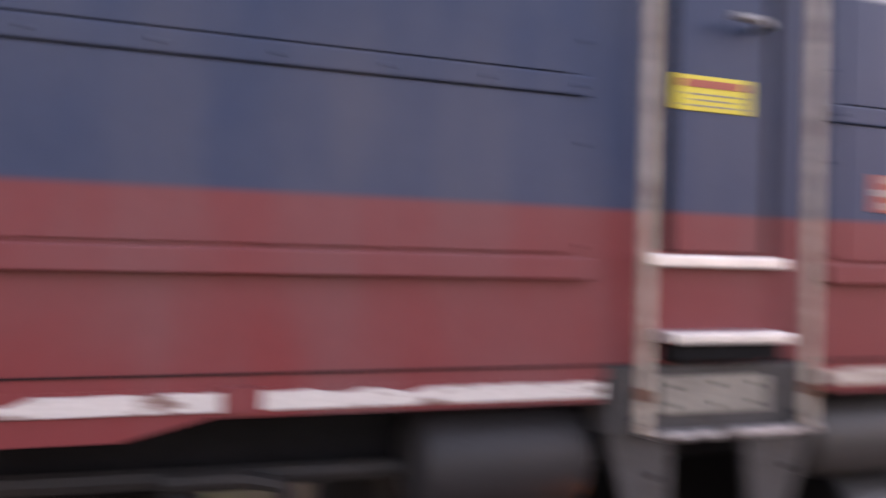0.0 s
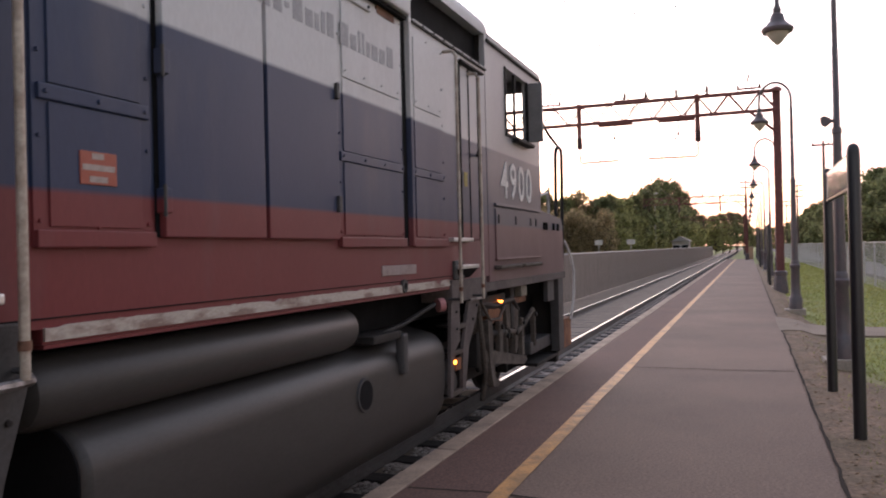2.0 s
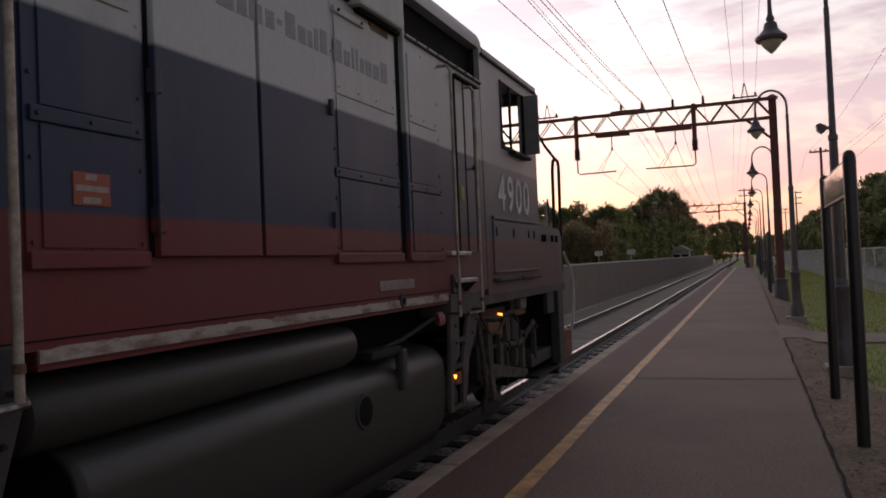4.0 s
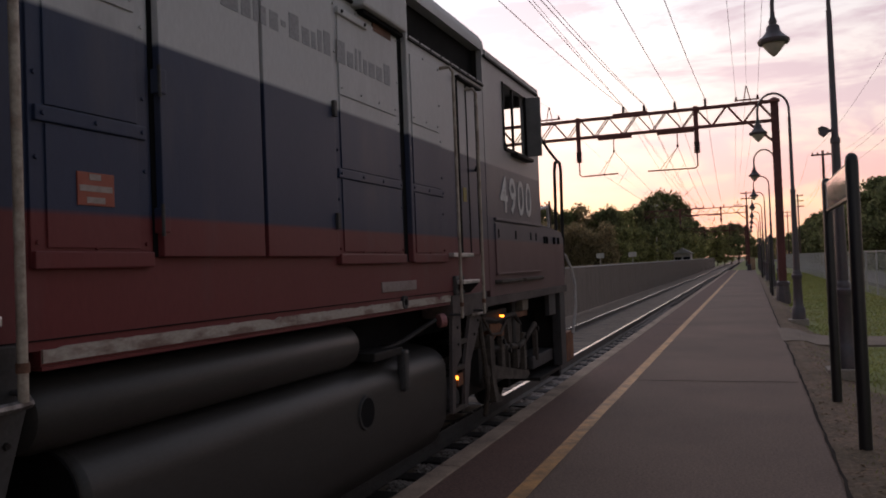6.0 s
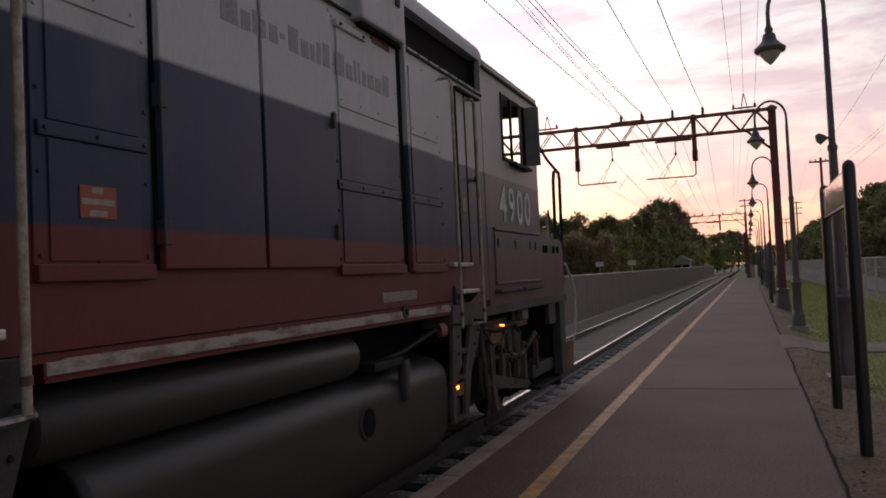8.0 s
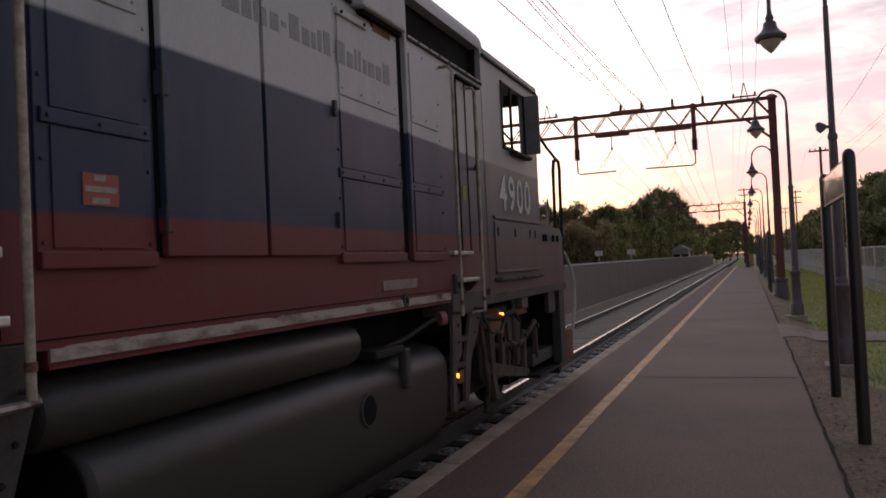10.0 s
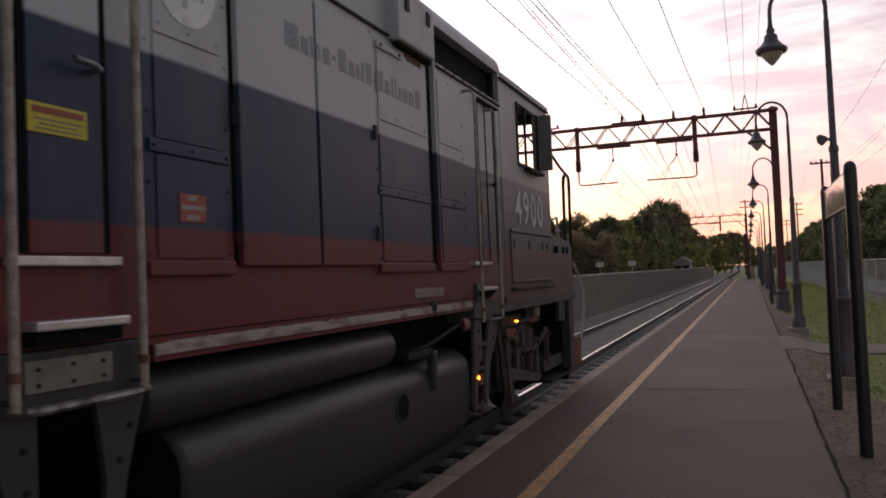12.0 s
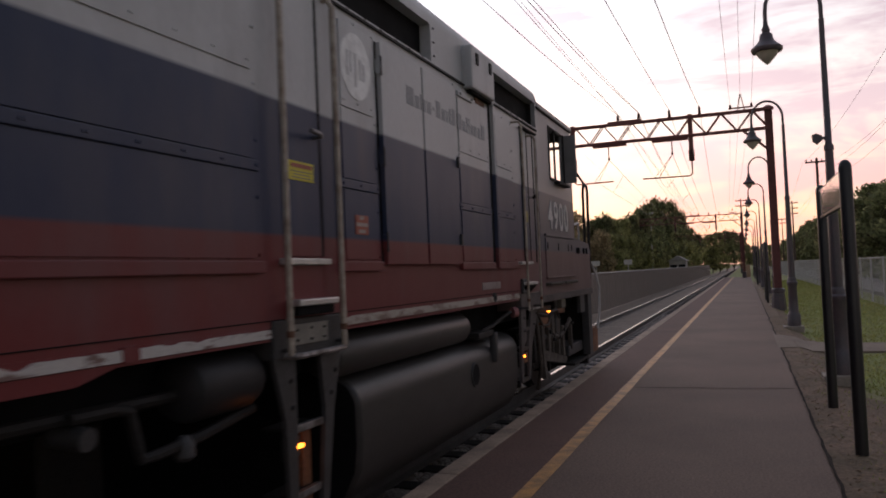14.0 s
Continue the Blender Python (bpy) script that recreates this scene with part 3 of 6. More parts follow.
def build_track():
    track = thing("railway_track", (-3.957, 0, -0.46), "single railway track, polished rails on dark wooden ties", "railway track", kind="structure")
    for cx in (NEAR_RAIL, FAR_RAIL):
        r = part("rail", prism(bmesh.new(), rail_profile(cx, RAIL_TOP), "y", -60, 600), M["rail_side"], track, "dusty steel rail")
        part("rail_head", B(cx - 0.030, cx + 0.030, -60, 600, RAIL_TOP - 0.01, RAIL_TOP + 0.002), M["tread_steel"], r, "polished running surface")
    ties = []
    me = finish(B(-1.38, 1.38, -0.115, 0.115, -0.17, 0.0, bevel=0.012), "tie", M["tie"], (0, 0, 0))
    rng = random.Random(4)
    far = bmesh.new()
    for k in range(440):
        y = -7.7 + k * 0.642 + rng.uniform(-0.02, 0.02)
        x = rng.uniform(-0.05, 0.05)
        if k < 200:
            ob = new("tie", me)
            ob.parent = track
            ob.location = (x, y, 0.46 - 0.17 - 0.172 + rng.uniform(-0.006, 0.0))
            ob.rotation_euler = (0, 0, rng.uniform(-0.015, 0.015))
        else:
            box(far, -5.257 + x, -2.657 + x, y - 0.115, y + 0.115, -0.50, -0.345)
    tagged(part("far_ties", far, M["tie"], track), kind="stuff")
    # ballast bed, heaped between the ties
    bm = bmesh.new()
    xs = [-6.7, -6.2, -5.7, -5.4, -5.1, -4.9, -4.6, -4.2, -3.8, -3.4, -3.15, -3.0, -2.85, -2.7, -2.58, -2.46]
    zs = [-0.42, -0.415, -0.40, -0.345, -0.34, -0.335, -0.335, -0.335, -0.335, -0.335, -0.370, -0.385, -0.390, -0.395, -0.40, -0.41]
    ys = [-20 + 0.134 * k for k in range(900)] + [105, 130, 180, 260, 600]
    g = []
    for y in ys:
        row = []
        for x, z in zip(xs, zs):
            ph = math.cos((y + 7.7) / 0.642 * 2 * math.pi) if y < 101 else 0
            row.append(bm.verts.new((x, y, z - 0.022 * ph * (1 if x > -5.3 and x < -2.52 else 0.3) + 0.022 * noise.noise((x * 7, y * 7, 0)))))
        g.append(row)
    for r, s in zip(g, g[1:]):
        for i in range(len(xs) - 1):
            bm.faces.new((r[i], r[i + 1], s[i + 1], s[i])).smooth = True
    solid("ballast_bed", bm, M["ballast"], "grey crushed-stone ballast under the track", "ballast", kind="stuff")
    # loose stones beside the near rail
    proto = bmesh.new()
    bmesh.ops.create_icosphere(proto, subdivisions=1, radius=1.0)
    pv = np.array([v.co[:] for v in proto.verts])
    pf = np.array([[v.index for v in f.verts] for f in proto.faces])
    proto.free()
    nrng = np.random.RandomState(3)
    V, F = [], []
    zone = [(-3.15, -2.80, 2.0, 14.0, 4600), (-2.80, -2.47, 2.0, 14.0, 900), (-3.15, -2.80, 14.0, 34.0, 3600)]
    k = 0
    for x0, x1, y0, y1, cnt in zone:
        for _ in range(cnt):
            x, y = nrng.uniform(x0, x1), nrng.uniform(y0, y1)
            z = float(np.interp(x, xs, zs)) - 0.022 * math.cos((y + 7.7) / 0.642 * 2 * math.pi) * (1 if -5.3 < x < -2.52 else 0.3)
            if x < -2.54 and math.cos((y + 7.7) / 0.642 * 2 * math.pi) > 0.1:
                continue
            s = nrng.uniform(0.016, 0.034) * np.array([1, nrng.uniform(0.7, 1.3), nrng.uniform(0.4, 0.7)])
            a = nrng.uniform(0, 6.28)
            c, d = math.cos(a), math.sin(a)
            q = pv * nrng.uniform(0.75, 1.2, (len(pv), 1)) * s
            q = np.c_[q[:, 0] * c - q[:, 1] * d, q[:, 0] * d + q[:, 1] * c, q[:, 2]] + (x, y, z + 0.008)
            V.append(q)
            F.append(pf + k)
            k += len(pv)
    me = bpy.data.meshes.new("ballast_stones")
    me.from_pydata(np.concatenate(V).tolist(), [], np.concatenate(F).tolist())
    me.materials.append(M["stone"])
    tagged(new("ballast_stones", me), "loose angular grey ballast stones beside the rails", "ballast", kind="stuff")


def build_grass():
    nrng = np.random.RandomState(5)
    V, F = [], []
    k = 0
    for _ in range(80000):
        y = 4.5 + 75 * nrng.uniform() ** 2.2
        x = nrng.uniform(0.75, 5.4)
        edge = 1.35 + 0.9 * math.exp(-max(0, y - 5) / 3.5) + 0.5 * noise.noise((0, y * 0.35, 2)) + 0.5 * noise.noise((x, y * 1.3, 5))
        if x < edge and nrng.uniform() > 0.13 + 0.25 * max(0, noise.noise((x * 2, y * 2, 1))):
            continue
        if 16.3 < y < 18.6:
            continue
        h, a, w = nrng.uniform(0.012, 0.045), nrng.uniform(0, 6.28), nrng.uniform(0.004, 0.009) * (1 + y / 16)
        lx, ly = nrng.uniform(-0.04, 0.04, 2)
        c, d = math.cos(a) * w, math.sin(a) * w
        z = verge_z(x) - 0.012
        V += [(x - c, y - d, z), (x + c, y + d, z), (x + lx, y + ly, z + h + 0.02)]
        F.append((k, k + 1, k + 2))
        k += 3
    me = bpy.data.meshes.new("grass")
    me.from_pydata(V, [], F)
    me.materials.append(M["grass"])
    tagged(new("grass", me), "patchy green grass thinning out towards the platform", "grass", kind="stuff")


def build_litter():
    nrng = np.random.RandomState(9)
    V, F, k = [], [], 0
    for _ in range(4200):
        y = 4.0 + 22 * nrng.uniform() ** 1.5
        x = 0.60 + abs(nrng.normal(0, 0.75))
        a, s = nrng.uniform(0, 6.28), nrng.uniform(0.008, 0.022)
        c, d = math.cos(a) * s, math.sin(a) * s
        z = verge_z(x) + 0.018 + nrng.uniform(0, 0.008)
        V += [(x - c, y - d, z), (x + d * 0.6, y - c * 0.6, z + s * 0.4), (x + c, y + d, z + 0.003), (x - d * 0.6, y + c * 0.6, z + s * 0.3)]
        F.append((k, k + 1, k + 2, k + 3))
        k += 4
    me = bpy.data.meshes.new("leaf_litter")
    me.from_pydata(V, [], F)
    me.materials.append(M["litter"])
    tagged(new("leaf_litter", me), "dry fallen leaves scattered on the bare earth", "fallen leaves", kind="stuff")
    bm = bmesh.new()
    prev = None
    for i in range(300):
        y = -4 + i * 0.22
        x = 0.55 + 0.030 * noise.noise((0, y * 0.9, 4)) + 0.022 * noise.noise((0, y * 3.1, 2))
        w = 0.013 + 0.013 * noise.noise((0, y * 2.3, 6))
        cur = (bm.verts.new((x - w, y, 0.0035)), bm.verts.new((x + w, y, 0.0025)))
        if prev and not 16.3 < y < 19.2:
            bm.faces.new((prev[0], prev[1], cur[1], cur[0]))
        prev = cur
    solid("edge_crack", bm, M["crack"], "dark broken edge where asphalt meets earth", "crack", kind="structure")


build_ground()
build_platform()
build_litter()
build_track()
build_grass()


# ---- locomotive ----
SIDE = -2.42
NOSE_END = 11.12


def rivet_row(bm, x, pts, r=0.011):
    for y, z in pts:
        cyl(bm, (x - 0.004, y, z), (x + 0.009, y, z), r, r * 0.7, 6)


def edge_rivets(y0, y1, z0, z1, step=0.32, inset=0.045):
    n = max(2, round((z1 - z0) / step))
    m = max(2, round((y1 - y0) / step))
    pts = []
    for i in range(n + 1):
        z = z0 + inset + (z1 - z0 - 2 * inset) * i / n
        pts += [(y0 + inset * 0.6, z), (y1 - inset * 0.6, z)]
    for i in range(1, m):
        y = y0 + (y1 - y0) * i / m
        pts += [(y, z0 + inset * 0.6), (y, z1 - inset * 0.6)]
    return pts


def side_panel(loco, y0, y1, z0, z1, seam=2.735, ridge=2.20, label="riveted access panel"):
    """An access panel: upper sheet, lower sheet, raised strip between them, toe strip, rivets."""
    p = part("access_panel", B(SIDE - 0.01, SIDE + 0.012, y0, y1, z0, z1, bevel=0.004), LIVERY, loco, label)
    part("upper_sheet", B(SIDE + 0.010, SIDE + 0.022, y0 + 0.07, y1 - 0.07, seam + 0.006, z1 - 0.05, bevel=0.003), LIVERY, p)
    part("middle_sheet", B(SIDE + 0.010, SIDE + 0.020, y0 + 0.07, y1 - 0.07, ridge + 0.066, seam - 0.006, bevel=0.003), LIVERY, p)
    part("lower_sheet", B(SIDE + 0.010, SIDE + 0.020, y0 + 0.07, y1 - 0.07, z0 + 0.075, ridge - 0.006, bevel=0.003), LIVERY, p)
    part("raised_strip", B(SIDE + 0.010, SIDE + 0.027, y0 + 0.02, y1 - 0.02, ridge, ridge + 0.06, bevel=0.006), LIVERY, p)
    part("toe_strip", B(SIDE + 0.010, SIDE + 0.034, y0, y1, z0 - 0.004, z0 + 0.062, bevel=0.006), LIVERY, p)
    bm = bmesh.new()
    rivet_row(bm, SIDE + 0.012, edge_rivets(y0, y1, z0 + 0.05, z1))
    k = max(2, round((y1 - y0) / 0.3))
    rivet_row(bm, SIDE + 0.027, [(y0 + 0.05 + (y1 - y0 - 0.1) * i / k, ridge + 0.03) for i in range(k + 1)])
    rivet_row(bm, SIDE + 0.022, [(y0 + 0.1 + (y1 - y0 - 0.2) * i / k, seam + 0.05) for i in range(k + 1)], 0.008)
    tagged(part("rivets", bm, LIVERY, p), kind="stuff")
    return p


def side_door(loco, y0, y1, z0, z1, hinges=True):
    d = part("engine_door", B(SIDE - 0.01, SIDE + 0.040, y0 + 0.014, y1 - 0.010, z0, z1, bevel=0.006), LIVERY, loco, "tall flat engine-room door")
    # black strip paints the shadow along the door's edge
    part("door_seal", B(SIDE - 0.01, SIDE + 0.006, y0 - 0.013, y0 + 0.014, z0, z1), M["black_gap"], d, "black strip that paints the shaded door gap")
    if hinges:
        for z in (1.86, 2.47, 3.13):
            h = part("hinge", B(SIDE, SIDE + 0.052, y0 - 0.004, y0 + 0.045, z - 0.055, z + 0.055, bevel=0.006), LIVERY, d)
            cyl_bm = cyl(bmesh.new(), (SIDE + 0.046, y0 + 0.004, z - 0.07), (SIDE + 0.046, y0 + 0.004, z + 0.07), 0.009, seg=8)
            part("hinge_pin", cyl_bm, M["frame_grey"], h)
    else:
        for z in (1.92, 2.62):
            part("latch", B(SIDE + 0.03, SIDE + 0.062, y1 - 0.05, y1 - 0.014, z - 0.05, z + 0.05, bevel=0.006), M["frame_grey"], d)
    return d


def grab_pole(loco, y, z0, z1, x=-2.35, bend=True, r=0.0185):
    pts = [(SIDE, y, z1 + 0.05), (x - 0.03, y, z1 + 0.05), (x, y, z1)]
    pts += [(x, y, z1 + (z0 - z1) * i / 6) for i in range(1, 7)]
    if bend:
        pts += [(x - 0.01, y - 0.005, z0 - 0.05), (x - 0.05, y - 0.03, z0 - 0.075)]
    g = part("grab_pole", tube(bmesh.new(), pts, r, 10), M["handrail"], loco, "worn cream-painted vertical handrail")
    part("bracket", cyl(bmesh.new(), (SIDE, y, z0 + 0.03), (x, y, z0 + 0.03), 0.011, seg=8), M["frame_grey"], g)
    part("collar", cyl(bmesh.new(), (x, y, z0 + 0.10), (x, y, z0 + 0.135), r * 1.25, seg=10), M["rust_brown"], g)
    return g


def step_ladder(loco, y0, y1, top, low, taper, steps, x=-2.40):
    """Hanging steps: two tapered side plates and treads between them."""
    lad = part("step_ladder", B(x - 0.30, x - 0.005, y0 - 0.06, y1 + 0.06, top - 0.02, top + 0.20, bevel=0.01), M["frame_grey"], loco, "grey steel boarding steps under the sill")
    for a, s in ((y0, 1), (y1, -1)):
        poly = [(a - s * 0.06, top), (a + s * 0.15, top), (a + s * (0.15 - taper * 0.2), top - 0.35), (a + s * (0.10 + taper * 0.3), low), (a + s * (0.02 + taper * 0.3), low), (a - s * 0.02, top - 0.35)]
        part("side_plate", prism(bmesh.new(), poly, "x", x - 0.045, x - 0.015), M["dark_steel"], lad)
    for i, z in enumerate(steps):
        ya, yb = y0 + 0.04 + taper * 0.1, y1 - 0.04 - taper * 0.1
        t = part("tread", B(x - 0.24, x - 0.02, ya, yb, z - 0.018, z, bevel=0.004), M["dark_steel"], lad)
        part("tread_nosing", B(x - 0.055, x - 0.012, ya, yb, z - 0.03, z + 0.012, bevel=0.006), M["frame_grey"], t, "worn bare nosing")
    return lad


def middle_ladder(loco):
    x, top = -2.40, 1.20
    lad = part("step_ladder", B(x - 0.30, x - 0.005, 1.39, 2.17, top - 0.02, top + 0.195, bevel=0.01), M["frame_grey"], loco, "grey steel boarding steps under the sill")
    for poly in ([(1.39, top), (1.62, top), (1.62, 0.84), (1.60, 0.22), (1.53, 0.22), (1.50, 0.84)], [(1.90, top), (2.18, top), (2.06, 0.84), (1.94, 0.22), (1.87, 0.22), (1.95, 0.84)]):
        part("side_plate", prism(bmesh.new(), poly, "x", x - 0.045, x - 0.015), M["frame_grey"], lad)
    for z, ya, yb in ((0.775, 1.60, 1.93), (0.40, 1.58, 1.88)):
        t = part("tread", B(x - 0.24, x - 0.03, ya, yb, z - 0.018, z, bevel=0.004), M["dark_steel"], lad)
        part("tread_nosing", B(x - 0.06, x - 0.022, ya, yb, z - 0.03, z + 0.012, bevel=0.006), M["worn_rail"], t, "worn bare nosing")
    for y, z in ((1.56, 1.05), (1.57, 0.90), (2.08, 1.05), (2.02, 0.92)):
        part("bolt", cyl(bmesh.new(), (x - 0.02, y, z), (x - 0.004, y, z), 0.016, 0.012, 8), M["dark_steel"], lad)
    part("inner_post", B(x - 0.13, x - 0.10, 1.80, 1.90, 0.25, 0.72), M["rust_orange"], lad)
    return lad


def wheelset(truck, y):
    """One axle with two flanged wheels, turning about its own centre."""
    z = RAIL_TOP + 0.508
    ax = part("wheelset", cyl(bmesh.new(), (-4.75, y, z), (-3.16, y, z), 0.09, seg=16), M["wheel_steel"], truck, "steel wheels on one axle")
    for cx, s in ((NEAR_RAIL, 1), (FAR_RAIL, -1)):
        bm = bmesh.new()
        prof = [(0.10, 0.06), (0.30, 0.02), (0.42, 0.05), (0.508, 0.065), (0.504, -0.055), (0.536, -0.07), (0.53, -0.10), (0.44, -0.095), (0.30, -0.05), (0.10, -0.06)]
        seg = 32
        rings = [[bm.verts.new((cx + s * h, y + r * math.cos(2 * math.pi * k / seg), z + r * math.sin(2 * math.pi * k / seg))) for k in range(seg)] for r, h in prof]
        for q, w in zip(rings, rings[1:]):
            for k in range(seg):
                bm.faces.new((q[k], q[(k + 1) % seg], w[(k + 1) % seg], w[k])).smooth = True
        part("wheel", bm, M["wheel_steel"], ax)
    # the axle's own origin sits on its centre line
    off = Vector((-3.957, y, z)) - Vector(BASE)
    for o in (ax, *ax.children):
        o.data.transform(Matrix.Translation(-off))
    ax.location = off
    return ax


def truck_frame(loco, yc):
    tr = part("truck", B(-4.9, -3.0, yc - 0.35, yc + 0.35, 0.45, 0.75, bevel=0.03), M["dark_steel"], loco, "two-axle truck with coil springs")
    sets = [wheelset_pos for wheelset_pos in (yc - 1.36, yc + 1.36)]
    for x in (-2.93, -5.02):
        poly = [(yc - 1.75, 0.50), (yc - 1.75, 0.68), (yc - 1.1, 0.72), (yc - 0.75, 0.52), (yc - 0.5, 0.42), (yc + 0.5, 0.42), (yc + 0.75, 0.52), (yc + 1.1, 0.72), (yc + 1.75, 0.68), (yc + 1.75, 0.50),
                (yc + 1.0, 0.46), (yc + 0.7, 0.22), (yc - 0.7, 0.22), (yc - 1.0, 0.46)]
        part("side_frame", prism(bmesh.new(), poly, "x", x - 0.07, x + 0.07), M["dark_steel"], tr)
        for y in sets:
            part("journal_box", B(x - 0.08, x + 0.15, y - 0.15, y + 0.15, 0.18, 0.55, bevel=0.03), M["dark_steel"], tr)
            part("bearing_cap", cyl(bmesh.new(), (x + 0.14, y, 0.338), (x + 0.21, y, 0.338), 0.115, 0.09, 16), M["frame_grey"], tr)
            for s in (-0.34, 0.34):
                coil = [(x + 0.07 * math.cos(i * 0.7), y + s + 0.07 * math.sin(i * 0.7), 0.22 + 0.006 * i) for i in range(44)]
                part("coil_spring", tube(bmesh.new(), coil, 0.017, 6), M["dark_steel"], tr)
        for s in (-1, 1):
            part("brake_cylinder", cyl(bmesh.new(), (x + 0.05, yc + s * 0.15, 0.62), (x + 0.05, yc + s * 0.62, 0.62), 0.09, seg=14), M["dark_steel"], tr)
            part("brake_rod", tube(bmesh.new(), [(x + 0.09, yc + s * 0.6, 0.62), (x + 0.11, yc + s * 0.8, 0.60), (x + 0.11, yc + s * 0.86, 0.40), (x + 0.05, yc + s * 0.87, 0.2)], 0.02), M["dark_steel"], tr)
            part("brake_hanger", box(bmesh.new(), x - 0.02, x + 0.10, yc + s * 0.82, yc + s * 0.90, 0.10, 0.55, 0.01), M["dark_steel"], tr)
        part("shock_absorber", cyl(bmesh.new(), (x + 0.13, yc - 0.35, 0.30), (x + 0.13, yc - 0.62, 0.92), 0.035, seg=10), M["frame_grey"], tr)
    # assumed motors, added as dark blocks to stop the view through the truck
    for s in (-0.68, 0.68):
        part("traction_motor", B(-4.50, -3.42, yc + s - 0.50, yc + s + 0.50, -0.02, 0.72, bevel=0.08), M["dark_steel"], tr, "dark traction motor block added to close the view between the wheels")
    return [wheelset(tr, y) for y in sets]


def letters(txt, size, material, loco, name, y, z, label):
    cu = bpy.data.curves.new(name, "FONT")
    cu.body, cu.size, cu.extrude, cu.offset = txt, size, 0.002, 0.008
    tmp = bpy.data.objects.new(name, cu)
    scene.collection.objects.link(tmp)
    me = bpy.data.meshes.new_from_object(tmp.evaluated_get(bpy.context.evaluated_depsgraph_get()))
    bpy.data.objects.remove(tmp)
    me.transform(Matrix.Translation(Vector((SIDE + 0.008, y, z)) - Vector(BASE)) @ pose(0, 0, 0, 90, 0, 90))
    me.materials.clear()
    me.materials.append(material)
    ob = new(name, me)
    ob.parent = loco
    return tagged(ob, label)


def chipped_stripe(ya, yb, za, zb):
    """A painted edge strip whose upper border is flaked and uneven."""
    bm = bmesh.new()
    k = int((yb - ya) / 0.035)
    prev = None
    for i in range(k + 1):
        y = ya + (yb - ya) * i / k
        chip = max(0, noise.noise((y * 6.0, 3.1, 0)) - 0.12) * 0.05 + 0.006 * noise.noise((y * 31, 0, 7))
        z = zb - min(0.04, max(-0.006, chip))
        cur = [bm.verts.new((SIDE - 0.05, y, za)), bm.verts.new((SIDE + 0.013, y, za)), bm.verts.new((SIDE + 0.013, y, z - 0.003)), bm.verts.new((SIDE - 0.05, y, z))]
        if prev:
            for a in range(4):
                bm.faces.new((prev[a], prev[(a + 1) % 4], cur[(a + 1) % 4], cur[a]))
        else:
            bm.faces.new(cur)
        prev = cur
    bm.faces.new(prev[::-1])
    return bm


